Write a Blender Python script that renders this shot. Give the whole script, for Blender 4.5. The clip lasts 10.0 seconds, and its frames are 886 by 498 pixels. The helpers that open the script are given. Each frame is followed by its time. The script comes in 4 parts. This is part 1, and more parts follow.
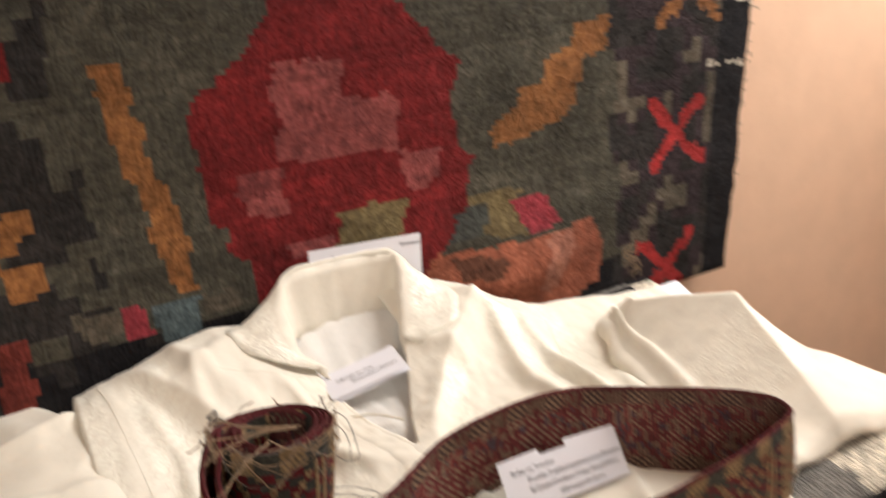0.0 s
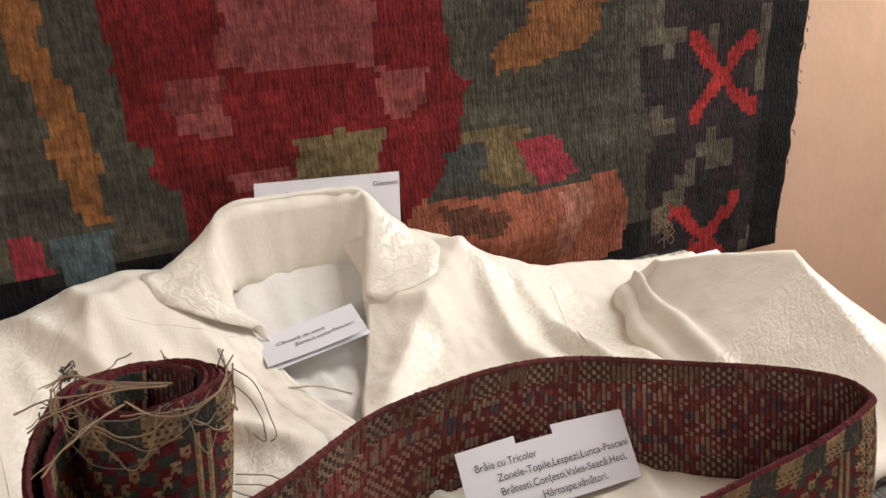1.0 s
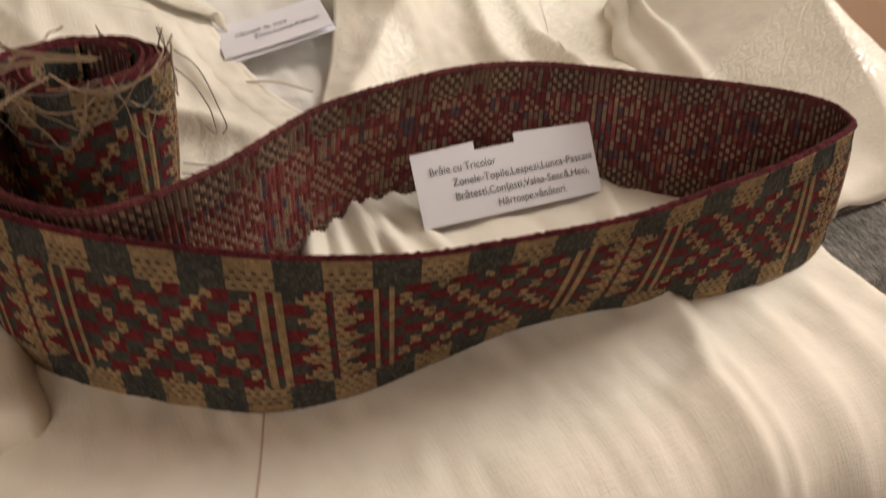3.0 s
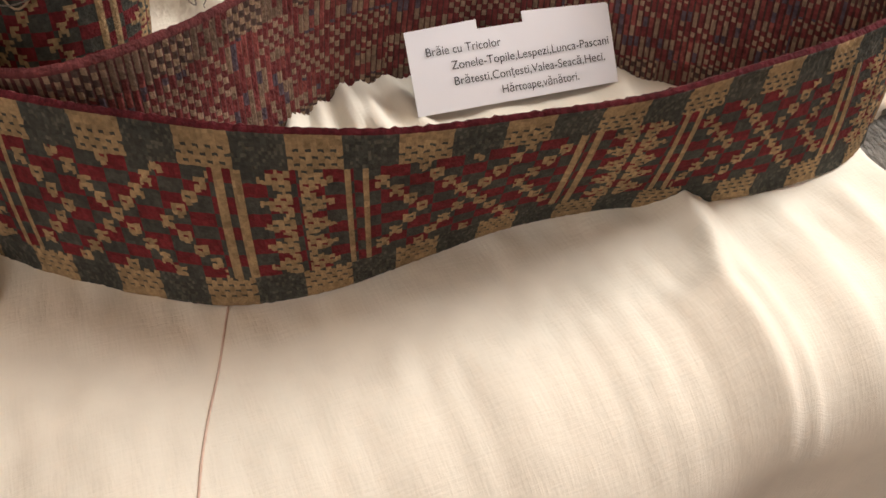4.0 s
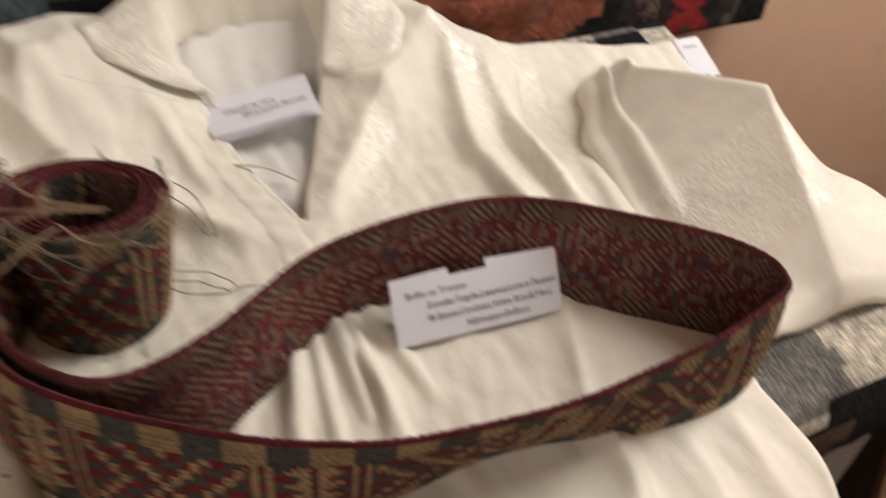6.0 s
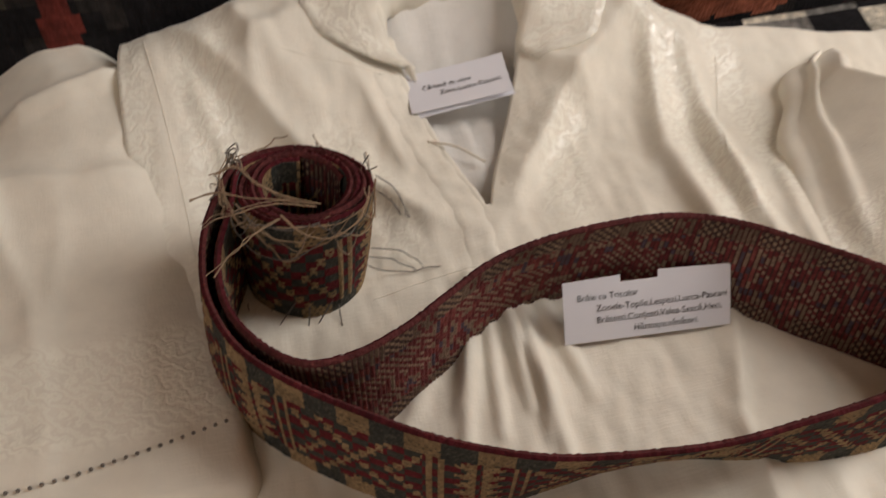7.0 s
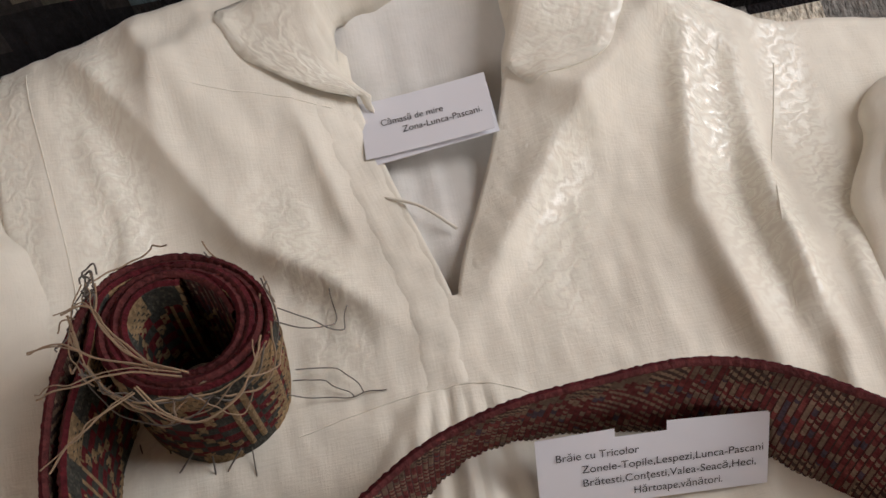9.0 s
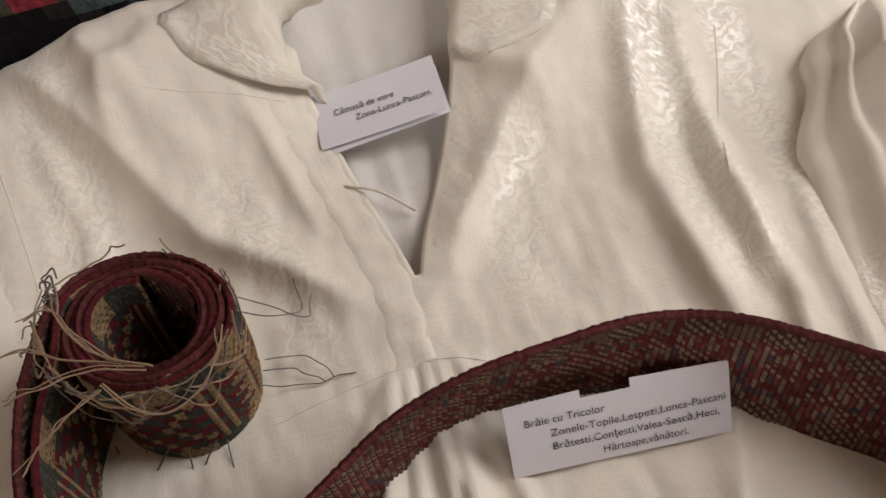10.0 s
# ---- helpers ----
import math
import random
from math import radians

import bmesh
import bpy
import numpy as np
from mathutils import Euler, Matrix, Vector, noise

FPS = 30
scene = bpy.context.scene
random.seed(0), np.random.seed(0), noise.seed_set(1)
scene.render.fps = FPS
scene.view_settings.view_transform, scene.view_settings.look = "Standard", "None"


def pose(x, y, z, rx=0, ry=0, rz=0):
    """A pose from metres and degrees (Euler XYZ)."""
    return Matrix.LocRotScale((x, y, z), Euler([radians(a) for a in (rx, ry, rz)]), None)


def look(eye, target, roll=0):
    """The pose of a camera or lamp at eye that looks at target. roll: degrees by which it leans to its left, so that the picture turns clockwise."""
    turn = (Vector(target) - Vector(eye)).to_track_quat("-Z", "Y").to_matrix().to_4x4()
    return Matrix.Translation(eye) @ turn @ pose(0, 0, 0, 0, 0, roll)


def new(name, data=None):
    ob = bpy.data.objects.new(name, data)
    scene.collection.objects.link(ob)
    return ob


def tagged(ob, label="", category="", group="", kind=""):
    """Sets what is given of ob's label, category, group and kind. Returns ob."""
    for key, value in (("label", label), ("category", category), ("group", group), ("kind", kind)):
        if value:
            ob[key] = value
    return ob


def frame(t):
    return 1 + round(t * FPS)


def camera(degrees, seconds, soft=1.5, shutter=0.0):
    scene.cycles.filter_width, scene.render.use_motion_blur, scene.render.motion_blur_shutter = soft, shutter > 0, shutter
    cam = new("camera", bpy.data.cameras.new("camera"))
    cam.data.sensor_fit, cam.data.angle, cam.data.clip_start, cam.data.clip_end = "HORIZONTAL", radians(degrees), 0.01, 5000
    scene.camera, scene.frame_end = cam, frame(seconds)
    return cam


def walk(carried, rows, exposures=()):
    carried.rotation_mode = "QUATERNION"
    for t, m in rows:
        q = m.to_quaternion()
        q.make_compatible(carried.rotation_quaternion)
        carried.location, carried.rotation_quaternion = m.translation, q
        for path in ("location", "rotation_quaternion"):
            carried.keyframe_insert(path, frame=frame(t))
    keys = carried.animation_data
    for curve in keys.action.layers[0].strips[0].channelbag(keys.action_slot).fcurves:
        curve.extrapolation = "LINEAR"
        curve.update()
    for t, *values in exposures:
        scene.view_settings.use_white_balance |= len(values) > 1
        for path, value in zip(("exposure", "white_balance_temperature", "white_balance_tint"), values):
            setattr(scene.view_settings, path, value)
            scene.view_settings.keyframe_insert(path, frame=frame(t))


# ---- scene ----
cam = camera(57.3, 10.0, shutter=0.5)
PATH = [
    (0, (-0.008, 0.01, 0.813), (-0.09, 1.901, 0.167), -4.7),
    (0.2, (-0.01, 0.034, 0.807), (-0.197, 1.938, 0.223), -4.1),
    (0.4, (0.003, 0.058, 0.779), (-0.231, 1.964, 0.22), -1.3),
    (0.5, (0.009, 0.073, 0.765), (-0.23, 1.976, 0.198), -0.5),
    (0.7, (0.021, 0.092, 0.733), (-0.223, 1.993, 0.159), -1.8),
    (1, (0.027, 0.13, 0.722), (-0.152, 2.02, 0.092), -3.5),
    (1.5, (0.022, 0.138, 0.726), (-0.227, 2.016, 0.085), -3.5),
    (2, (0.032, 0.135, 0.716), (-0.165, 1.941, -0.121), -3.4),
    (2.5, (0.036, 0.14, 0.712), (-0.114, 1.798, -0.396), -1.4),
    (3, (0.042, 0.147, 0.7), (-0.117, 1.725, -0.519), -0.1),
    (3.2, (0.045, 0.151, 0.688), (-0.121, 1.698, -0.569), 1.0),
    (4.3, (0.053, 0.17, 0.672), (-0.149, 1.595, -0.717), 0.2),
    (4.5, (0.053, 0.172, 0.675), (-0.113, 1.599, -0.717), 1.1),
    (5, (0.049, 0.178, 0.683), (-0.049, 1.591, -0.729), 3.5),
    (5.2, (0.048, 0.183, 0.704), (0.194, 1.612, -0.688), 12.1),
    (5.5, (0.038, 0.184, 0.723), (0.22, 1.682, -0.589), 11.0),
    (5.8, (0.032, 0.181, 0.756), (0.12, 1.689, -0.555), 8.7),
    (6, (0.031, 0.178, 0.789), (-0.024, 1.665, -0.547), 5.2),
    (6.2, (0.034, 0.165, 0.822), (-0.181, 1.642, -0.51), 1.7),
    (7.3, (0.008, 0.214, 0.842), (-0.396, 1.319, -0.775), -1.5),
    (7.5, (0.002, 0.231, 0.836), (-0.383, 1.271, -0.829), -2.6),
    (8, (0.001, 0.287, 0.82), (-0.392, 1.303, -0.857), -5.9),
    (8.5, (0.015, 0.344, 0.813), (-0.437, 1.268, -0.903), -9.5),
    (9, (0.022, 0.356, 0.817), (-0.481, 1.317, -0.863), -8.3),
    (9.5, (0.03, 0.36, 0.813), (-0.483, 1.288, -0.883), -11.8),
    (10, (0.036, 0.35, 0.816), (-0.43, 1.32, -0.87), -11.1),
]
walk(cam, [(t, look(eye, target, roll)) for t, eye, target, roll in PATH],
     exposures=[(0, -0.05, 6700, 12), (1, -0.28, 6400, 11), (2, -0.42, 6650, 12), (2.5, -0.62, 7000, 13), (3.2, -0.52, 7000, 13), (4.5, 0.08, 6400, 11), (5, -0.05, 6300, 11), (5.5, -0.22, 6200, 11),
                (6.2, -0.68, 6700, 12), (7.3, -0.97, 6700, 13), (8.0, -0.58, 6300, 12), (8.5, -0.54, 6300, 13), (9, -0.92, 6200, 13), (10, -0.92, 6450, 14)])




# ---- room axes: u runs along the rug wall, s comes out of it into the room ----
AX = radians(31.5)
CU, SU = math.cos(AX), math.sin(AX)
WX, WY = -0.071, 0.749


def at(u, s, z):
    return Vector((WX + u * CU + s * SU, WY + u * SU - s * CU, z))


def us(x, y):
    dx, dy = x - WX, y - WY
    return dx * CU + dy * SU, dx * SU - dy * CU


def smooth(a, b, x):
    t = min(1.0, max(0.0, (x - a) / (b - a)))
    return t * t * (3 - 2 * t)


def hash2(i, j, k=0):
    v = math.sin(i * 127.1 + j * 311.7 + k * 74.7) * 43758.5453
    return v - math.floor(v)


# ---- light ----
world = bpy.data.worlds.new("sky")
scene.world = world
world.use_nodes = True
sky = world.node_tree.nodes.new("ShaderNodeTexSky")
sky.sky_type, sky.sun_disc = "NISHITA", False
sky.sun_elevation, sky.sun_rotation = radians(40), radians(120)
world.node_tree.links.new(sky.outputs[0], world.node_tree.nodes["Background"].inputs[0])
world.node_tree.nodes["Background"].inputs[1].default_value = 0.1


def area(name, eye, target, w, h, watts, colour):
    data = bpy.data.lights.new(name, "AREA")
    data.shape, data.size, data.size_y, data.energy, data.color = "RECTANGLE", w, h, watts, colour
    ob = new(name, data)
    ob.matrix_world = look(eye, target)
    return ob


WIN_U = 1.05          # the window wall
area("window_light", at(WIN_U - 0.05, 0.30, 1.45), at(-0.1, 0.22, 0.45), 0.56, 1.1, 28.0, (1.0, 0.985, 0.96))
# fill lamp added at front left to lift the shadows; no window stands there
area("left_fill_light", at(-1.65, 2.2, 1.7), at(-0.1, 0.3, 0.5), 1.6, 1.4, 26.0, (1.0, 0.97, 0.94))


# ---- materials ----
def material(name, colour, rough=0.8, sheen=0.0, metal=0.0):
    m = bpy.data.materials.new(name)
    m.use_nodes = True
    b = m.node_tree.nodes["Principled BSDF"]
    b.inputs["Base Color"].default_value = (*colour, 1)
    b.inputs["Roughness"].default_value = rough
    b.inputs["Metallic"].default_value = metal
    b.inputs["Sheen Weight"].default_value = sheen
    return m


def nodes(m):
    t = m.node_tree
    return t, t.nodes["Principled BSDF"], t.links


def vary(m, scales, amount, coord="Object", stretch=(1, 1, 1)):
    """Multiplies the base colour by noise at several scales."""
    t, b, links = nodes(m)
    tc = t.nodes.new("ShaderNodeTexCoord")
    mp = t.nodes.new("ShaderNodeMapping")
    mp.inputs["Scale"].default_value = stretch
    links.new(tc.outputs[coord], mp.inputs[0])
    colour = b.inputs["Base Color"]
    for sc in scales:
        nz = t.nodes.new("ShaderNodeTexNoise")
        nz.inputs["Scale"].default_value, nz.inputs["Detail"].default_value = sc, 4
        links.new(mp.outputs[0], nz.inputs["Vector"])
        rg = t.nodes.new("ShaderNodeMapRange")
        rg.inputs["From Min"].default_value, rg.inputs["From Max"].default_value = 0.3, 0.7
        rg.inputs["To Min"].default_value, rg.inputs["To Max"].default_value = 1 - amount, 1 + amount
        links.new(nz.outputs["Fac"], rg.inputs["Value"])
        mx = t.nodes.new("ShaderNodeMix")
        mx.data_type, mx.blend_type = "RGBA", "MULTIPLY"
        mx.inputs["Factor"].default_value = 1
        if colour.is_linked:
            links.new(colour.links[0].from_socket, mx.inputs["A"])
        else:
            mx.inputs["A"].default_value = colour.default_value
        links.new(rg.outputs[0], mx.inputs["B"])
        links.new(mx.outputs["Result"], colour)
    return mp


def relief(m, layers, strength=0.5, distance=0.001):
    """Bump from layers of (kind, scale, stretch, weight)."""
    t, b, links = nodes(m)
    tc = t.nodes.new("ShaderNodeTexCoord")
    total = None
    for kind, sc, stretch, weight in layers:
        mp = t.nodes.new("ShaderNodeMapping")
        mp.inputs["Scale"].default_value = stretch
        links.new(tc.outputs["UV" if kind.startswith("uv") else "Object"], mp.inputs[0])
        if kind.endswith("wave"):
            tx = t.nodes.new("ShaderNodeTexWave")
            tx.inputs["Scale"].default_value, tx.inputs["Distortion"].default_value = sc, 1.2
            tx.inputs["Detail Scale"].default_value = 2
        else:
            tx = t.nodes.new("ShaderNodeTexNoise")
            tx.inputs["Scale"].default_value, tx.inputs["Detail"].default_value = sc, 5
        links.new(mp.outputs[0], tx.inputs["Vector"])
        ma = t.nodes.new("ShaderNodeMath")
        ma.operation = "MULTIPLY"
        ma.inputs[1].default_value = weight
        links.new(tx.outputs["Fac"], ma.inputs[0])
        if total is not None:
            ad = t.nodes.new("ShaderNodeMath")
            links.new(total, ad.inputs[0])
            links.new(ma.outputs[0], ad.inputs[1])
            total = ad.outputs[0]
        else:
            total = ma.outputs[0]
    bp = t.nodes.new("ShaderNodeBump")
    bp.inputs["Strength"].default_value, bp.inputs["Distance"].default_value = strength, distance
    links.new(total, bp.inputs["Height"])
    links.new(bp.outputs[0], b.inputs["Normal"])


def dyed(m):
    """Takes the base colour from the yarn colours stored on the mesh."""
    t, b, links = nodes(m)
    a = t.nodes.new("ShaderNodeAttribute")
    a.attribute_name = "dye"
    links.new(a.outputs["Color"], b.inputs["Base Color"])


def linen(name, colour, rough):
    m = material(name, colour, rough, sheen=0.15)
    vary(m, (9, 60), 0.045)
    relief(m, [("uv_noise", 900, (1, 0.12, 1), 0.45), ("uv_noise", 900, (0.12, 1, 1), 0.45), ("noise", 70, (1, 1, 1), 1.5), ("noise", 24, (1, 1, 1), 2.5)], 0.35, 0.0011)
    return m


COTTON = linen("unbleached_cotton", (0.79, 0.743, 0.63), 0.72)
SEAM = material("pinkish_seam_thread", (0.55, 0.40, 0.32), 0.85)
vary(SEAM, (200,), 0.15)
COTTON_IN = linen("cotton_inside", (0.76, 0.74, 0.69), 0.8)


def satin():
    """Cotton with silky white thread worked into zigzags and scrolls where the mesh says so."""
    m = linen("embroidered_cotton", (0.79, 0.743, 0.63), 0.72)
    t, b, links = nodes(m)
    a = t.nodes.new("ShaderNodeAttribute")
    a.attribute_name = "stitch"
    tc = t.nodes.new("ShaderNodeTexCoord")
    wv = t.nodes.new("ShaderNodeTexWave")
    wv.wave_type, wv.bands_direction, wv.wave_profile = "BANDS", "DIAGONAL", "SIN"
    wv.inputs["Scale"].default_value, wv.inputs["Distortion"].default_value = 52, 11
    wv.inputs["Detail Scale"].default_value, wv.inputs["Detail"].default_value = 2.2, 2
    links.new(tc.outputs["UV"], wv.inputs["Vector"])
    mul = t.nodes.new("ShaderNodeMath")
    mul.operation = "MULTIPLY"
    links.new(wv.outputs["Fac"], mul.inputs[0])
    links.new(a.outputs["Fac"], mul.inputs[1])
    rg = t.nodes.new("ShaderNodeMapRange")
    rg.inputs["To Min"].default_value, rg.inputs["To Max"].default_value = 0.72, 0.24
    links.new(mul.outputs[0], rg.inputs["Value"])
    links.new(rg.outputs[0], b.inputs["Roughness"])
    gl = t.nodes.new("ShaderNodeMapRange")
    gl.inputs["To Min"].default_value, gl.inputs["To Max"].default_value = 0.4, 1.0
    links.new(mul.outputs[0], gl.inputs["Value"])
    links.new(gl.outputs[0], b.inputs["Specular IOR Level"])
    mx = t.nodes.new("ShaderNodeMix")
    mx.data_type = "RGBA"
    links.new(mul.outputs[0], mx.inputs["Factor"])
    links.new(b.inputs["Base Color"].links[0].from_socket, mx.inputs["A"])
    mx.inputs["B"].default_value = (0.90, 0.87, 0.74, 1)
    links.new(mx.outputs["Result"], b.inputs["Base Color"])
    old = b.inputs["Normal"].links[0].from_node
    bp = t.nodes.new("ShaderNodeBump")
    bp.inputs["Strength"].default_value, bp.inputs["Distance"].default_value = 0.4, 0.0005
    links.new(mul.outputs[0], bp.inputs["Height"])
    links.new(old.outputs[0], bp.inputs["Normal"])
    links.new(bp.outputs[0], b.inputs["Normal"])
    return m


SATIN = satin()
WOOL = material("kilim_wool", (0.2, 0.2, 0.2), 0.95, sheen=0.0)
WOOL.node_tree.nodes["Principled BSDF"].inputs["Specular IOR Level"].default_value = 0.2
dyed(WOOL)
vary(WOOL, (14, 160), 0.28)
vary(WOOL, (150,), 0.3, "UV", (1.6, 0.4, 1))
relief(WOOL, [("uv_wave", 80, (1, 1, 1), 0.13), ("uv_noise", 420, (1.6, 0.5, 1), 1.0), ("uv_noise", 160, (1.5, 0.5, 1), 0.9), ("noise", 45, (1, 1, 1), 1.2)], 1.0, 0.003)
YARN = material("belt_yarn", (0.2, 0.1, 0.1), 0.95, sheen=0.0)
YARN.node_tree.nodes["Principled BSDF"].inputs["Specular IOR Level"].default_value = 0.2
dyed(YARN)
vary(YARN, (50, 700), 0.2)
relief(YARN, [("noise", 900, (1, 1, 1), 1.0), ("noise", 350, (1, 1, 1), 1.0)], 0.9, 0.0012)
PAPER = material("white_paper", (0.80, 0.80, 0.84), 0.7)
vary(PAPER, (30,), 0.02)
INK = material("black_ink", (0.03, 0.03, 0.035), 0.7)
BLUR_INK = material("faded_ink", (0.35, 0.35, 0.37), 0.7)
THREAD = material("beige_thread", (0.30, 0.205, 0.12), 0.85, sheen=0.2)
THREAD_DARK = material("grey_thread", (0.13, 0.11, 0.09), 0.85, sheen=0.2)
PEACH = material("peach_wall_paint", (0.74, 0.505, 0.345), 0.75)
vary(PEACH, (2.2, 24), 0.035)
relief(PEACH, [("noise", 55, (1, 1, 1), 1.0), ("noise", 9, (1, 1, 1), 2.0)], 0.2, 0.003)
CREAM = material("ceiling_paint", (0.8, 0.77, 0.7), 0.85)
vary(CREAM, (3,), 0.03)
WOOD = material("old_varnished_wood", (0.11, 0.06, 0.028), 0.8)
WOOD.node_tree.nodes["Principled BSDF"].inputs["Specular IOR Level"].default_value = 0.2
vary(WOOD, (6, 45), 0.3, stretch=(8, 8, 1))
relief(WOOD, [("noise", 60, (8, 8, 0.8), 1.0)], 0.35, 0.001)
PANEL = material("dark_wood_panel", (0.020, 0.013, 0.008), 0.9)
PANEL.node_tree.nodes["Principled BSDF"].inputs["Specular IOR Level"].default_value = 0.12
vary(PANEL, (6, 45), 0.3, stretch=(8, 8, 1))
relief(PANEL, [("noise", 60, (8, 8, 0.8), 1.0)], 0.35, 0.001)
BOARDS = material("floor_boards", (0.055, 0.032, 0.018), 0.6)
vary(BOARDS, (2, 40), 0.25, stretch=(1, 10, 1))


# ---- building helpers ----
def link_mesh(name, bm, mat, parent=None, label="", smooth_shade=True):
    me = bpy.data.meshes.new(name)
    bm.to_mesh(me)
    bm.free()
    for p in me.polygons:
        p.use_smooth = smooth_shade
    me.materials.append(mat)
    ob = new(name, me)
    if parent is not None:
        ob.parent = parent
    if label:
        tagged(ob, label)
    return ob


def part(name, bm, mat, parent, label=""):
    return link_mesh(name, bm, mat, parent, label)


def empty(name):
    return new(name)


def sheet(rows, uv=None, keep=None, floats=None):
    """A bmesh of quads over rows of points; keep(i, j) says which quads stay; floats gives the stitch mask."""
    bm = bmesh.new()
    lay = bm.loops.layers.uv.new("UVMap")
    st = bm.verts.layers.float.new("stitch") if floats else None
    vs = [[bm.verts.new(p) for p in r] for r in rows]
    if floats:
        for i, r in enumerate(vs):
            for j, v in enumerate(r):
                v[st] = floats(i, j)
    for i in range(len(rows) - 1):
        for j in range(len(rows[0]) - 1):
            if keep and not keep(i, j):
                continue
            f = bm.faces.new((vs[i][j], vs[i][j + 1], vs[i + 1][j + 1], vs[i + 1][j]))
            for lp, (a, b) in zip(f.loops, ((i, j), (i, j + 1), (i + 1, j + 1), (i + 1, j))):
                lp[lay].uv = uv(a, b) if uv else (b * 0.004, a * 0.004)
    bmesh.ops.delete(bm, geom=[v for v in bm.verts if not v.link_faces], context="VERTS")
    return bm


def thicken(ob, t, offset=-1.0):
    md = ob.modifiers.new("cloth_thickness", "SOLIDIFY")
    md.thickness, md.offset = t, offset
    return ob


def spline(points, n):
    """n + 1 points along a smooth curve through the points, evenly spaced."""
    pts = [Vector(p) for p in points]
    dense = []
    for k in range(len(pts) - 1):
        a, b = pts[k], pts[k + 1]
        p0 = pts[k - 1] if k else a * 2 - b
        p3 = pts[k + 2] if k + 2 < len(pts) else b * 2 - a
        for q in range(16):
            t = q / 16
            dense.append(0.5 * (2 * a + (b - p0) * t + (2 * p0 - 5 * a + 4 * b - p3) * t * t + (3 * a - p0 - 3 * b + p3) * t ** 3))
    dense.append(pts[-1])
    run = [0.0]
    for a, b in zip(dense, dense[1:]):
        run.append(run[-1] + (b - a).length)
    out, k = [], 0
    for i in range(n + 1):
        d = run[-1] * i / n
        while k < len(run) - 2 and run[k + 1] < d:
            k += 1
        w = (d - run[k]) / max(1e-9, run[k + 1] - run[k])
        out.append(dense[k].lerp(dense[k + 1], min(1, w)))
    return out


def tube(name, pts, r, mat, parent, label="", order=3):
    cu = bpy.data.curves.new(name, "CURVE")
    cu.dimensions, cu.bevel_depth, cu.bevel_resolution = "3D", r, 1
    sp = cu.splines.new("POLY")
    sp.points.add(len(pts) - 1)
    for q, p in zip(sp.points, pts):
        q.co = (*p, 1)
    cu.materials.append(mat)
    tmp = bpy.data.objects.new(name, cu)
    scene.collection.objects.link(tmp)
    me = bpy.data.meshes.new_from_object(tmp.evaluated_get(bpy.context.evaluated_depsgraph_get()))
    bpy.data.objects.remove(tmp)
    me.name = name
    ob = new(name, me)
    ob.parent = parent
    if label:
        tagged(ob, label)
    return ob


def box(bm, lo, hi, m=None):
    """A box in room axes (u, s, z), with slightly rounded edges."""
    made = bmesh.ops.create_cube(bm, size=1)["verts"]
    for v in made:
        c = [lo[k] + (v.co[k] + 0.5) * (hi[k] - lo[k]) for k in range(3)]
        v.co = at(*c)
    return made


def block(name, lo, hi, mat, parent=None, label="", bevel=0.0):
    bm = bmesh.new()
    box(bm, lo, hi)
    bmesh.ops.recalc_face_normals(bm, faces=bm.faces)
    if bevel:
        bmesh.ops.bevel(bm, geom=bm.edges[:], offset=bevel, segments=2, affect="EDGES")
    return link_mesh(name, bm, mat, parent, label, False)


# ---- room ----
def setting(ob, label, category):
    return tagged(ob, label, category, kind="structure")


H = 2.6
setting(block("wall_north", (-2.6, -0.16, 0), (WIN_U, -0.016, H), PEACH), "peach painted plaster wall behind the hanging rug", "wall")
setting(block("wall_west", (-2.72, -0.016, 0), (-2.6, 3.8, H), PEACH), "peach painted plaster wall", "wall")
setting(block("wall_south", (-2.6, 3.8, 0), (WIN_U, 3.92, H), PEACH), "peach painted plaster wall", "wall")
wbm = bmesh.new()
for lo, hi in (((WIN_U, -0.16, 0), (WIN_U + 0.2, -0.002, H)), ((WIN_U, 0.62, 0), (WIN_U + 0.2, 3.92, H)), ((WIN_U, -0.002, 0), (WIN_U + 0.2, 0.62, 0.88)), ((WIN_U, -0.002, 2.02), (WIN_U + 0.2, 0.62, H))):
    box(wbm, lo, hi)
bmesh.ops.recalc_face_normals(wbm, faces=wbm.faces)
setting(link_mesh("wall_east", wbm, PEACH, None, "", False), "peach painted plaster wall with a window opening", "wall")
setting(block("floor", (-2.72, -0.16, -0.1), (WIN_U + 0.2, 3.92, 0), BOARDS), "brown wooden floor boards", "floor")
setting(block("ceiling", (-2.72, -0.16, H), (WIN_U + 0.2, 3.92, H + 0.1), CREAM), "pale painted ceiling", "ceiling")

# ---- the wooden table that carries everything, and a crate beside it ----
TOP = 0.466
u0, u1, s0, s1 = -0.75, 0.265, 0.03, 0.400
table = tagged(empty("wooden_table"), "low brown wooden table covered by a woven rug", "table")


def right_edge(s):
    """The table's end is cut askew."""
    return u1 - 0.085 * (s - s0) / (s1 - s0)


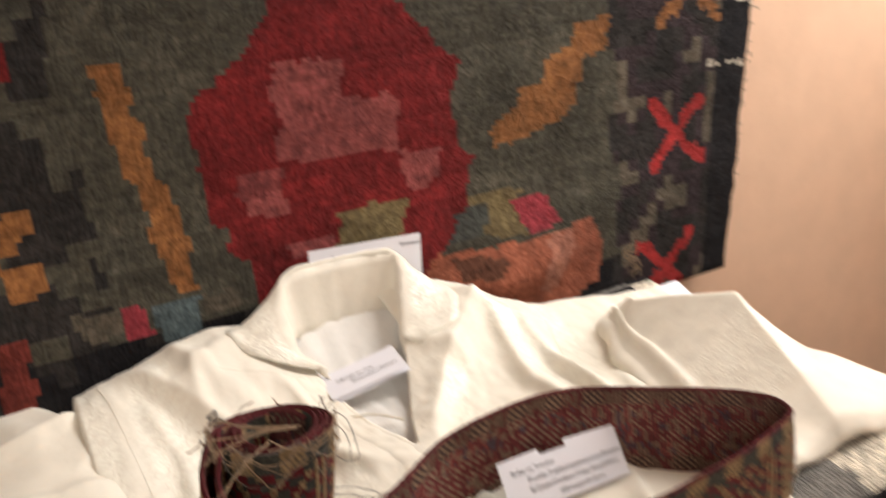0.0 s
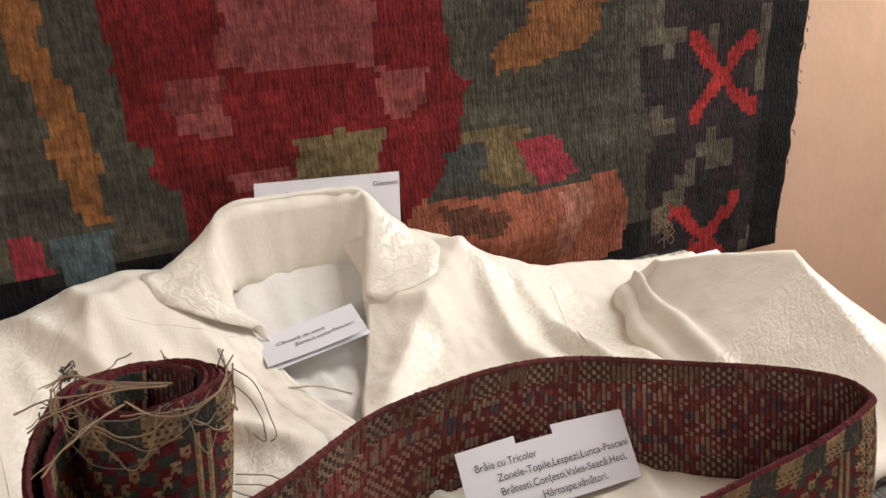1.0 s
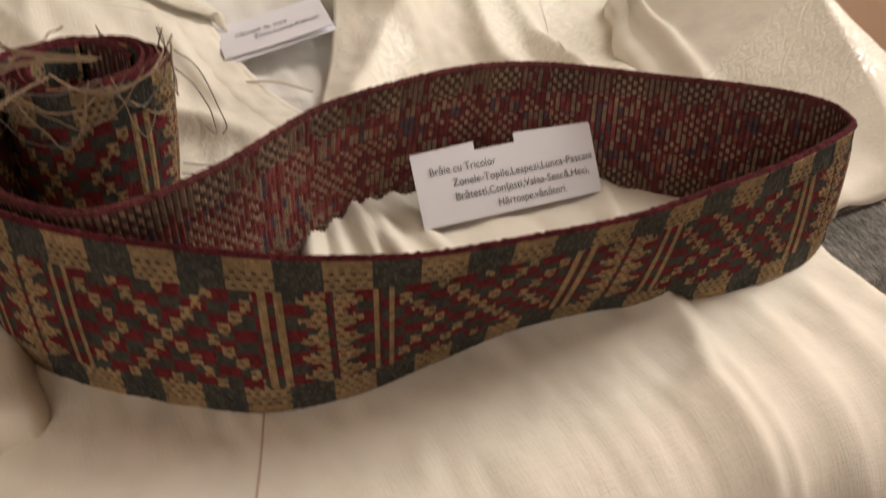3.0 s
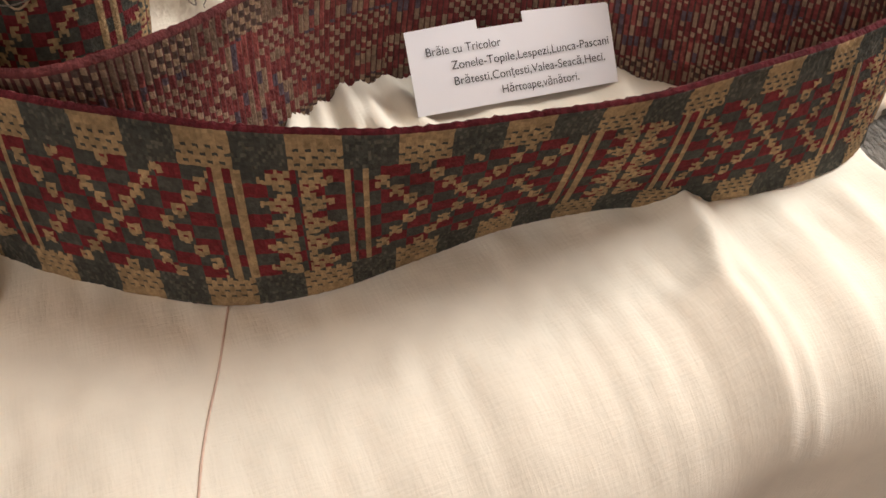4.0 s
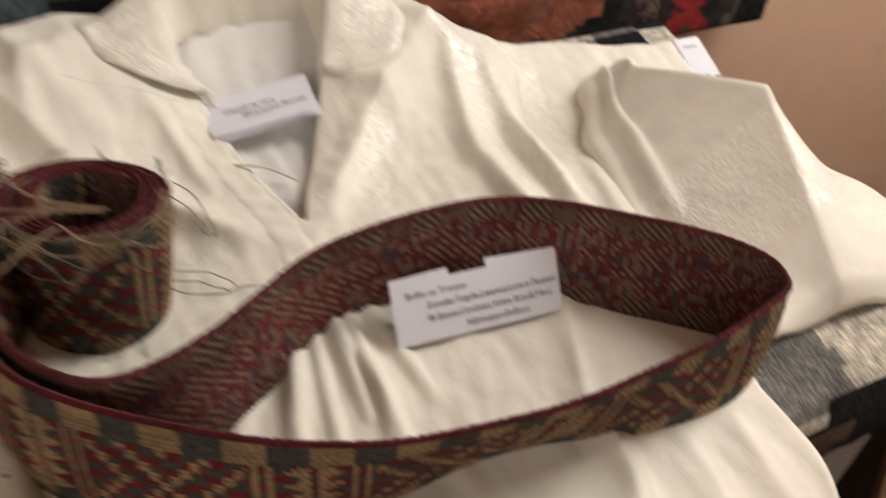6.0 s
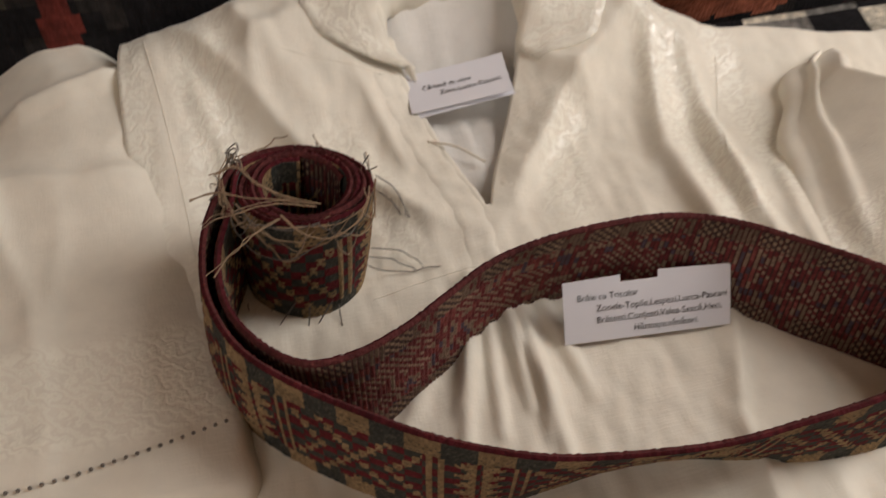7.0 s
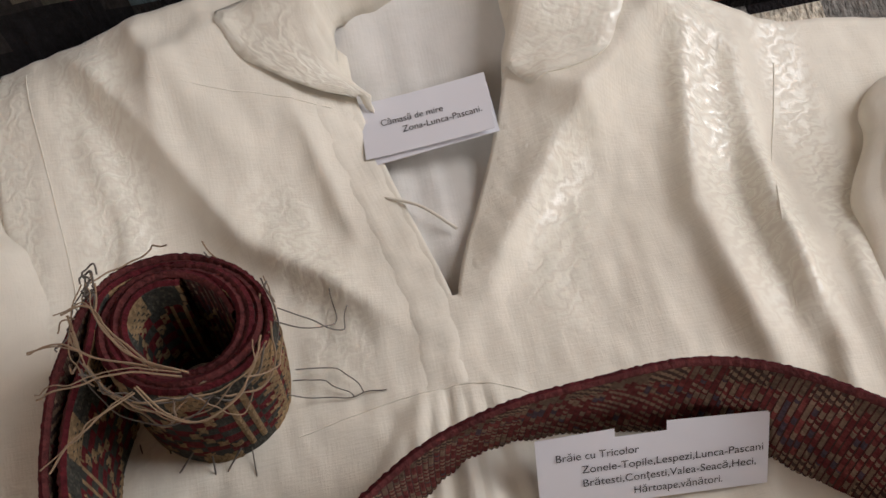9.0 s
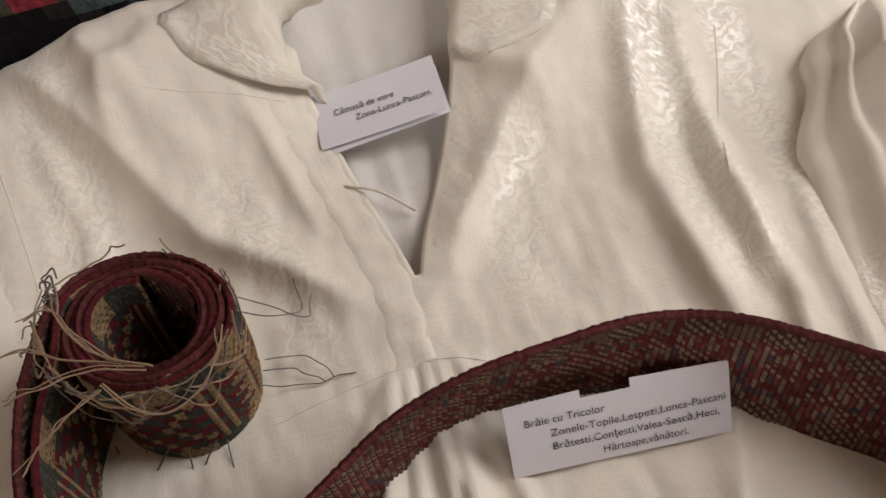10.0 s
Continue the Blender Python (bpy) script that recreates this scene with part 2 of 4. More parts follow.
tbm = bmesh.new()
for v in box(tbm, (u0, s0, TOP - 0.022), (u1, s1, TOP)):
    uu, sx = us(v.co.x, v.co.y)
    if uu > 0:
        v.co = at(right_edge(sx), sx, v.co.z)
bmesh.ops.recalc_face_normals(tbm, faces=tbm.faces)
link_mesh("tabletop", tbm, WOOD, table, "", False)
for ua in (u0 + 0.02, u1 - 0.15):
    for sa in (s0 + 0.02, s1 - 0.16):
        block("leg", (ua, sa, 0.0), (ua + 0.04, sa + 0.04, TOP - 0.023), WOOD, table, bevel=0.002)
block("apron", (u0 + 0.061, s1 - 0.15, TOP - 0.07), (u1 - 0.151, s1 - 0.13, TOP - 0.023), WOOD, table)


def crate():
    """An old box with a wooden frame round a sunken dark lid."""
    thing = tagged(empty("wooden_crate"), "old wooden crate with framed dark lid beside the table", "crate")
    corner, ea, eb = (0.378, 0.330), (-0.872, 0.489), (0.489, 0.872)

    def bar(name, a0, a1, b0, b1, z0, z1, mat, bevel=0.002):
        bm = bmesh.new()
        for v in bmesh.ops.create_cube(bm, size=1)["verts"]:
            a, b, z = a0 + (v.co.x + 0.5) * (a1 - a0), b0 + (v.co.y + 0.5) * (b1 - b0), z0 + (v.co.z + 0.5) * (z1 - z0)
            v.co = at(corner[0] + a * ea[0] + b * eb[0], corner[1] + a * ea[1] + b * eb[1], z)
        bmesh.ops.recalc_face_normals(bm, faces=bm.faces)
        if bevel:
            bmesh.ops.bevel(bm, geom=bm.edges[:], offset=bevel, segments=2, affect="EDGES")
        return link_mesh(name, bm, mat, thing, "", False)
    la, lb = 0.30, 0.27
    bar("rail", 0, la, 0, 0.022, 0.272, 0.300, WOOD)
    bar("rail", 0, la, lb - 0.022, lb, 0.272, 0.300, WOOD)
    bar("rail", 0, 0.020, 0.0225, lb - 0.0225, 0.272, 0.297, WOOD)
    bar("rail", la - 0.020, la, 0.0225, lb - 0.0225, 0.272, 0.297, WOOD)
    bar("lid", 0.0205, la - 0.0205, 0.0225, lb - 0.0225, 0.268, 0.276, PANEL, 0)
    for a in (0, la - 0.02):
        bar("side", a + 0.002, a + 0.018, 0.002, lb - 0.002, 0.0, 0.271, PANEL, 0)
    for b in (0, lb - 0.02):
        bar("side", 0.019, la - 0.019, b + 0.002, b + 0.018, 0.0, 0.267, PANEL, 0)


crate()

# ---- yarn colours ----
GREY, DARK, BLACKISH = (0.068, 0.063, 0.046), (0.026, 0.023, 0.021), (0.011, 0.010, 0.011)
RED, PINK, ROSE = (0.150, 0.014, 0.014), (0.25, 0.065, 0.06), (0.29, 0.04, 0.052)
ORANGE, SALMON, OLIVE = (0.25, 0.108, 0.038), (0.32, 0.105, 0.06), (0.15, 0.115, 0.055)
PURPLE, SAND, TEAL, SCARLET, WHITE = (0.035, 0.024, 0.026), (0.10, 0.085, 0.062), (0.085, 0.115, 0.12), (0.34, 0.03, 0.028), (0.55, 0.50, 0.40)


def inside(u, z, poly):
    n, hit = len(poly), False
    for k in range(n):
        (a, b), (c, d) = poly[k], poly[k - 1]
        if (b > z) != (d > z) and u < (c - a) * (z - b) / (d - b) + a:
            hit = not hit
    return hit


ROSE_BLOOM = ((-0.115, 0.815), (-0.118, 0.794), (-0.134, 0.774), (-0.148, 0.763), (-0.167, 0.743), (-0.181, 0.739), (-0.190, 0.727), (-0.192, 0.699), (-0.190, 0.669), (-0.188, 0.648), (-0.187, 0.634), (-0.176, 0.629),
              (-0.176, 0.605), (-0.159, 0.597), (-0.162, 0.52), (0.0, 0.52), (0.008, 0.557), (0.030, 0.568), (0.039, 0.592), (0.055, 0.599), (0.065, 0.644), (0.048, 0.657), (0.049, 0.708), (0.059, 0.735), (0.040, 0.747),
              (0.032, 0.762), (0.014, 0.775), (0.001, 0.795), (-0.045, 0.802), (-0.049, 0.84), (-0.115, 0.84))
BIG_PINK = ((-0.117, 0.756), (-0.060, 0.750), (-0.062, 0.721), (-0.009, 0.714), (-0.012, 0.667), (-0.124, 0.671), (-0.119, 0.722), (-0.125, 0.732))
PINK_L = ((-0.156, 0.650), (-0.122, 0.649), (-0.124, 0.627), (-0.156, 0.633))
PINK_L_DIM = ((-0.161, 0.671), (-0.121, 0.669), (-0.122, 0.648), (-0.163, 0.651))
PINK_R = ((-0.012, 0.664), (0.029, 0.660), (0.027, 0.635), (0.007, 0.623), (-0.011, 0.631))
PINK_B = ((-0.129, 0.602), (-0.080, 0.601), (-0.085, 0.582), (-0.122, 0.589))
OLIVE_SQ = ((-0.077, 0.620), (-0.010, 0.622), (-0.019, 0.573), (-0.081, 0.576))
STEM_R = ((0.085, 0.667), (0.122, 0.683), (0.126, 0.699), (0.157, 0.703), (0.165, 0.726), (0.190, 0.734), (0.201, 0.757), (0.249, 0.759), (0.238, 0.724), (0.208, 0.719), (0.200, 0.675), (0.160, 0.659), (0.094, 0.647))
STEM_L = ((-0.258, 0.766), (-0.232, 0.767), (-0.230, 0.743), (-0.226, 0.717), (-0.224, 0.679), (-0.214, 0.676), (-0.208, 0.625), (-0.207, 0.580), (-0.226, 0.585), (-0.236, 0.639), (-0.238, 0.680), (-0.248, 0.684), (-0.250, 0.720), (-0.252, 0.753))
OLIVE_LEAF = ((0.059, 0.608), (0.125, 0.604), (0.110, 0.588), (0.124, 0.553), (0.093, 0.554), (0.072, 0.570), (0.075, 0.595), (0.056, 0.596))
PINK_LEAF = ((0.105, 0.595), (0.147, 0.595), (0.162, 0.567), (0.164, 0.558), (0.127, 0.552), (0.114, 0.577))
SLATE_LEAF = ((0.044, 0.598), (0.074, 0.593), (0.074, 0.567), (0.027, 0.564))
SALMON_FLAP = ((-0.010, 0.562), (0.093, 0.549), (0.160, 0.548), (0.209, 0.552), (0.230, 0.510), (0.222, 0.480), (0.182, 0.465), (0.101, 0.470), (-0.010, 0.490))
FLAP_MOTIF = ((0.028, 0.550), (0.060, 0.546), (0.092, 0.532), (0.075, 0.520), (0.039, 0.528))
FLAP_LIGHT = ((0.145, 0.545), (0.183, 0.549), (0.175, 0.517), (0.152, 0.486), (0.133, 0.491))
DIM_PINK, SLATE, LIGHT_SALMON, RUST = (0.16, 0.038, 0.036), (0.07, 0.075, 0.066), (0.40, 0.17, 0.115), (0.15, 0.03, 0.022)
SHAPES = ((OLIVE_SQ, OLIVE), (BIG_PINK, PINK), (PINK_L, PINK), (PINK_L_DIM, DIM_PINK), (PINK_R, PINK), (PINK_B, PINK), (ROSE_BLOOM, RED), (STEM_R, ORANGE), (STEM_L, ORANGE), (FLAP_MOTIF, (0.12, 0.05, 0.03)),
          (FLAP_LIGHT, LIGHT_SALMON), (SALMON_FLAP, SALMON), (PINK_LEAF, ROSE), (OLIVE_LEAF, OLIVE), (SLATE_LEAF, SLATE))
CROSSES = ((0.343, 0.622, 0.042, SCARLET), (0.325, 0.462, 0.044, SCARLET), (0.363, 0.785, 0.048, ORANGE))
PATCHES = (((-0.335, 0.655, -0.314, 0.675), ORANGE), ((-0.345, 0.642, -0.324, 0.661), ORANGE), ((-0.365, 0.630, -0.345, 0.648), ORANGE), ((-0.341, 0.608, -0.314, 0.633), ORANGE), ((-0.362, 0.49, -0.338, 0.580), RUST),
           ((-0.301, 0.564, -0.268, 0.585), SAND), ((-0.268, 0.556, -0.250, 0.581), ROSE), ((-0.246, 0.547, -0.211, 0.580), TEAL), ((-0.205, 0.560, -0.176, 0.576), SAND), ((-0.36, 0.764, -0.307, 0.789), RED),
           ((-0.36, 0.811, -0.306, 0.85), RED), ((-0.190, 0.807, -0.141, 0.83), OLIVE))
LOOSE_WHITE = ((0.414, 0.762), (0.440, 0.757), (0.462, 0.753), (0.402, 0.692), (0.436, 0.686), (0.462, 0.683))


def rug_yarn(u, z, i, j):
    """The yarn at a place of the hanging rug."""
    wob = 0.006 * (hash2(i // 4, j // 3) - 0.5)
    a, b = u + wob, z + 0.004 * (hash2(i // 3, j // 4, 5) - 0.5)
    for poly, c in SHAPES:
        if inside(a, b, poly):
            return c
    for x, y, r, c in CROSSES:
        p, q = abs(a - x), abs(b - y)
        if max(p, q) < r and abs(p - q) < 0.006 + 0.009 * hash2(i // 3, j // 3, 8):
            return c
    for (x0, y0, x1, y1), c in PATCHES:
        if x0 < a < x1 and y0 < b < y1:
            return c
    for x, y in LOOSE_WHITE:
        if abs(u - x) < 0.012 and abs(z - y) < 0.004 and hash2(i, j, 13) < 0.45:
            return WHITE
    if u > 0.398 + 0.09 * (z - 0.6):
        return BLACKISH
    n = noise.noise((i // 3 * 0.35, j // 3 * 0.35, 3.1))
    if u > 0.25 + 0.02 * n:
        return SAND if n > 0.22 else (DARK if n < -0.12 else PURPLE)
    if z < 0.555 and u < -0.10 or z < 0.50:
        return BLACKISH if n < 0.25 else DARK
    if -0.39 < u < -0.275 + 0.02 * n:
        return DARK if n < 0.12 else GREY
    return GREY if n > -0.25 else (0.075, 0.07, 0.052)


def grid_colours(bm_ob, colours):
    """Stores one yarn colour a face."""
    me = bm_ob.data
    layer = me.color_attributes.new("dye", "FLOAT_COLOR", "CORNER")
    flat = np.ones((len(me.loops), 4), dtype=np.float32)
    for p, c in zip(me.polygons, colours):
        flat[p.loop_start:p.loop_start + p.loop_total, :3] = c
    layer.data.foreach_set("color", flat.ravel())


def hanging_rug():
    cell, ua, ub, za, zb = 0.0045, -0.62, 0.456, 0.44, 1.22
    nu, nz = int((ub - ua) / cell), int((zb - za) / cell)
    rows, cols = [], []
    for j in range(nz + 1):
        z = za + j * cell
        r = []
        for i in range(nu + 1):
            u = ua + i * cell
            u += 0.12 * (z - 0.70) * smooth(0.30, 0.45, u)
            s = 0.014 * smooth(0.3, 0.0, u) + 0.006 * smooth(0.64, 0.55, z) + 0.016 * math.exp(-((u - 0.10 - 0.6 * (z - 0.5)) / 0.08) ** 2 - ((z - 0.52) / 0.03) ** 2) + 0.0025 * noise.noise((u * 5, z * 5, 1.0)) + 0.0012 * noise.noise((u * 40, z * 40, 2.0))
            edge = 0.003 * noise.noise((z * 60, 4.0, 1.0)) if i == nu else 0
            r.append(at(u + edge, s, z))
        rows.append(r)
    for j in range(nz):
        for i in range(nu):
            u, z = ua + (i + 0.5) * cell, za + (j + 0.5) * cell
            c = rug_yarn(u + 0.12 * (z - 0.70) * smooth(0.30, 0.45, u), z, i, j)
            k = 0.70 + 0.2 * hash2(0, j, 7) + 0.2 * hash2(i // 2, j // 2, 9) + 0.2 * hash2(i // 5, j // 7, 3)
            cols.append(tuple(x * k for x in c))
    ob = link_mesh("hanging_rug", sheet(rows, uv=lambda a, b: (b * cell, a * cell)), WOOL, None, "", True)
    grid_colours(ob, cols)
    thicken(ob, 0.006, 1.0)
    return tagged(ob, "old wool rug with red flower, hanging on the wall", "rug")


RUG = hanging_rug()


def rug_ends():
    """Frayed yarn along the rug's edge and a loose tuft near its foot."""
    rng = random.Random(9)
    for k in range(26):
        z = 0.46 + k * 0.016 + rng.uniform(-0.006, 0.006)
        l = rng.uniform(0.003, 0.010)
        e = 0.454 + 0.12 * (z - 0.70)
        a = at(e - 0.003, 0.006, z)
        tube("loose_thread", spline([a, at(e + l * 0.6, 0.009, z + rng.uniform(-0.003, 0.003)), at(e + l, 0.008, z - 0.004)], 6), 0.0005, THREAD_DARK, RUG)
    for k in range(7):
        c = at(0.250, 0.036, 0.515)
        pts = [c + Vector((rng.uniform(-0.010, 0.010), rng.uniform(-0.005, 0.0), -0.008 * q + rng.uniform(-0.006, 0.006))) for q in range(5)]
        tube("loose_thread", spline(pts, 20), 0.0004, THREAD, RUG)


rug_ends()


def table_rug():
    """The rug that covers the table: black, grey, cream and rust squares, hanging a little over the front."""
    cell, ua, ub = 0.005, -0.76, 0.280
    prof = spline([at(0, 0.035, TOP + 0.005), at(0, 0.25, TOP + 0.004), at(0, 0.388, TOP + 0.004), at(0, 0.406, TOP - 0.002), at(0, 0.412, TOP - 0.02), at(0, 0.413, TOP - 0.040)], 104)
    nu = int((ub - ua) / cell)
    rows = []
    for j, p in enumerate(prof):
        r = []
        for i in range(nu + 1):
            u = ua + (right_edge(min(us(p.x, p.y)[1], s1)) + 0.008 - ua) * i / nu
            d = Vector((u * CU, u * SU, 0.002 * noise.noise((u * 14, j * 0.06, 1))))
            if j == len(prof) - 1:
                d.z += 0.004 * noise.noise((u * 90, 1, 1))
            r.append(p + d)
        rows.append(r)
    cols = []
    for j in range(len(prof) - 1):
        for i in range(nu):
            a, b = int((i + 2 * (j // 6)) // 9), j // 12
            h = hash2(a * 1.7, b * 2.3, 3)
            u, q = ua + i * cell, 0.035 + j / 104 * 0.410
            if u > 0.0 and j < 97:
                w = u + 0.004 * (hash2(i // 2, j // 3, 6) - 0.5)
                h = 0.2
                if 0.362 < q < 0.406 and 0.130 < w < 0.200:
                    h = 0.4
                if q > 0.402 and w < 0.106:
                    h = 0.4
                if q > 0.410 and 0.104 < w < 0.152 or q > 0.400 and w > 0.178 or q > 0.428:
                    h = 0.7
                if q < 0.30:
                    h = (0.2, 0.4, 0.7)[(int(u / 0.05) + int(q / 0.04)) % 3]
                h = 0.95 if 0.340 < q < 0.356 and 0.10 < u < 0.16 else h
            c = WHITE if h < 0.32 else ((0.20, 0.19, 0.17) if h < 0.55 else (BLACKISH if h < 0.88 else (0.32, 0.09, 0.04)))
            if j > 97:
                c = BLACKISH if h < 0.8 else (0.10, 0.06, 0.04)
            cols.append(tuple(x * (0.85 + 0.3 * hash2(i, j, 2)) for x in c))
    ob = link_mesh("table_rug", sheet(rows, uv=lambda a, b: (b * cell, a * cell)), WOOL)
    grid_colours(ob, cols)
    thicken(ob, 0.004, 0.0)
    return tagged(ob, "wool rug with cream, grey and black squares covering the table", "rug")


table_rug()


# ---- the shirt ----
MID = -0.115      # its centre line
shirt = tagged(empty("shirt"), "cream cotton festive shirt with white embroidery, laid out on the table", "shirt")


def ridge(u, s, a, b, w, h):
    """A soft fold of height h and half width w from a to b, fading at its ends."""
    du, ds = b[0] - a[0], b[1] - a[1]
    ll = du * du + ds * ds
    t = ((u - a[0]) * du + (s - a[1]) * ds) / ll
    tc = min(1, max(0, t))
    d = math.hypot(u - a[0] - tc * du, s - a[1] - tc * ds)
    return h * math.exp(-(d / w) ** 2) * (0.25 + 0.75 * math.sin(math.pi * min(1, max(0, 0.12 + 0.76 * tc))))


FOLDS = (((-0.237, 0.055), (-0.20, 0.11), 0.010, 0.005), ((0.011, 0.076), (0.05, 0.10), 0.010, 0.006), ((0.055, 0.10), (0.040, 0.25), 0.006, 0.006),
         ((-0.185, 0.05), (-0.24, 0.08), 0.009, 0.006), ((-0.25, 0.36), (-0.22, 0.46), 0.03, 0.004), ((-0.15, 0.452), (-0.09, 0.462), 0.012, 0.004),
         ((-0.134, 0.245), (-0.163, 0.35), 0.0035, 0.0045), ((-0.128, 0.245), (-0.142, 0.34), 0.003, 0.0045), ((-0.120, 0.245), (-0.124, 0.33), 0.003, 0.005), ((-0.113, 0.245), (-0.113, 0.365), 0.0035, 0.005), ((-0.105, 0.245), (-0.090, 0.33), 0.004, 0.004),
         ((-0.138, 0.25), (-0.19, 0.33), 0.005, 0.004), ((-0.098, 0.25), (-0.06, 0.30), 0.005, 0.003))

# creases: points, half widths on either side of the walk along them, height
CREASES = ((((-0.285, 0.040), (-0.262, 0.068), (-0.239, 0.099), (-0.205, 0.152), (-0.166, 0.182), (-0.132, 0.214)), 0.007, 0.018, 0.013),
           (((-0.245, 0.040), (-0.232, 0.070), (-0.236, 0.100)), 0.006, 0.010, 0.006),
           (((0.030, 0.066), (0.016, 0.084), (-0.043, 0.131), (-0.080, 0.178), (-0.100, 0.207)), 0.018, 0.007, 0.013),
           (((0.030, 0.075), (0.024, 0.115), (0.010, 0.180), (0.015, 0.246), (0.021, 0.275)), 0.006, 0.014, 0.010),
           (((0.050, 0.150), (0.043, 0.196), (0.047, 0.262), (0.040, 0.30)), 0.005, 0.010, 0.007),
           (((0.075, 0.20), (0.066, 0.25), (0.068, 0.31)), 0.005, 0.010, 0.005),
           (((-0.055, 0.10), (-0.030, 0.118), (-0.022, 0.135)), 0.006, 0.010, 0.006),
           (((-0.172, 0.085), (-0.162, 0.12), (-0.150, 0.165)), 0.005, 0.009, 0.005),
           (((-0.275, 0.075), (-0.262, 0.13), (-0.262, 0.18)), 0.006, 0.012, 0.005),
           (((-0.123, 0.262), (-0.114, 0.32), (-0.120, 0.352)), 0.003, 0.006, 0.0045),
           (((-0.137, 0.262), (-0.150, 0.30), (-0.166, 0.337)), 0.003, 0.006, 0.004),
           (((0.004, 0.285), (-0.001, 0.308), (-0.012, 0.335), (-0.022, 0.357), (-0.026, 0.385), (-0.029, 0.406), (-0.038, 0.427), (-0.055, 0.448), (-0.082, 0.468)), 0.009, 0.0035, 0.0065),
           (((-0.012, 0.36), (-0.020, 0.387), (-0.027, 0.427), (-0.041, 0.461), (-0.057, 0.490)), 0.012, 0.004, 0.005),
           (((0.012, 0.385), (0.006, 0.420), (-0.006, 0.455)), 0.010, 0.006, 0.003),
           (((0.040, 0.390), (0.034, 0.425), (0.020, 0.465)), 0.010, 0.006, 0.003),
           (((-0.02, 0.475), (-0.08, 0.488), (-0.17, 0.490)), 0.008, 0.012, 0.004))


def crease(u, s, pts, wl, wr, h):
    """A pleat along a bent line, steeper on one side than on the other."""
    best, side, run = 1e9, 1.0, 0.0
    for k in range(len(pts) - 1):
        (ax, ay), (bx, by) = pts[k], pts[k + 1]
        dx, dy = bx - ax, by - ay
        t = ((u - ax) * dx + (s - ay) * dy) / (dx * dx + dy * dy)
        tc = min(1.0, max(0.0, t))
        d = math.hypot(u - ax - tc * dx, s - ay - tc * dy)
        if d < best:
            best, side, run = d, dx * (s - ay) - dy * (u - ax), (k + tc) / (len(pts) - 1)
    w = wl if side > 0 else wr
    if best > 3.2 * w:
        return 0.0
    return h * math.exp(-(best / w) ** 1.4) * min(1.0, 0.1 + 4.5 * run, 0.1 + 4.5 * (1 - run))


def cloth(u, s):
    """Height of the shirt's cloth over the table."""
    z = TOP + 0.008 + 0.013 * smooth(0.35, 0.22, s)
    z += 0.070 * smooth(0.17, 0.02, s) * (1 - 0.54 * smooth(-0.05, 0.14, u)) * (1 - 0.60 * math.exp(-((u - MID) / 0.05) ** 2)) * (1 - 0.40 * smooth(-0.20, -0.32, u))
    z += 0.016 * smooth(-0.25, -0.30, u) * smooth(0.22, 0.10, s) * smooth(0.02, 0.08, s)
    for a, b, w, h in FOLDS:
        z += ridge(u, s, a, b, w, h)
    for pts, wl, wr, h in CREASES:
        z += crease(u, s, pts, wl, wr, h)
    z += 0.0025 * noise.noise((u * 14, s * 14, 0.7)) + 0.0016 * noise.noise((u * 42, s * 26, 4.7)) + 0.0009 * noise.noise((u * 130, s * 60, 2.2))
    return z


def neck(s):
    """The two edges of the open front at a distance s from the wall."""
    w = smooth(0.0, 1.0, (0.198 - s) / 0.125) * 0.25 + 0.75 * min(1.0, max(0.0, (0.198 - s) / 0.125))
    return -0.1125 - 0.0275 * w, -0.1095 + 0.0515 * w


def drape(u, s):
    """The cloth bends over the front edge of the table and hangs down."""
    edge = 0.428
    z = cloth(u, min(s, edge))
    if s <= edge:
        return at(u, s, z)
    d, r = s - edge, 0.05
    a = min(d / r, math.pi / 2)
    out, drop = r * math.sin(a), r * (1 - math.cos(a)) + max(0, d - r * math.pi / 2)
    wave = 0.006 * math.sin(u * 38) * smooth(0.02, 0.1, d)
    return at(u, edge + out + wave, z - drop)


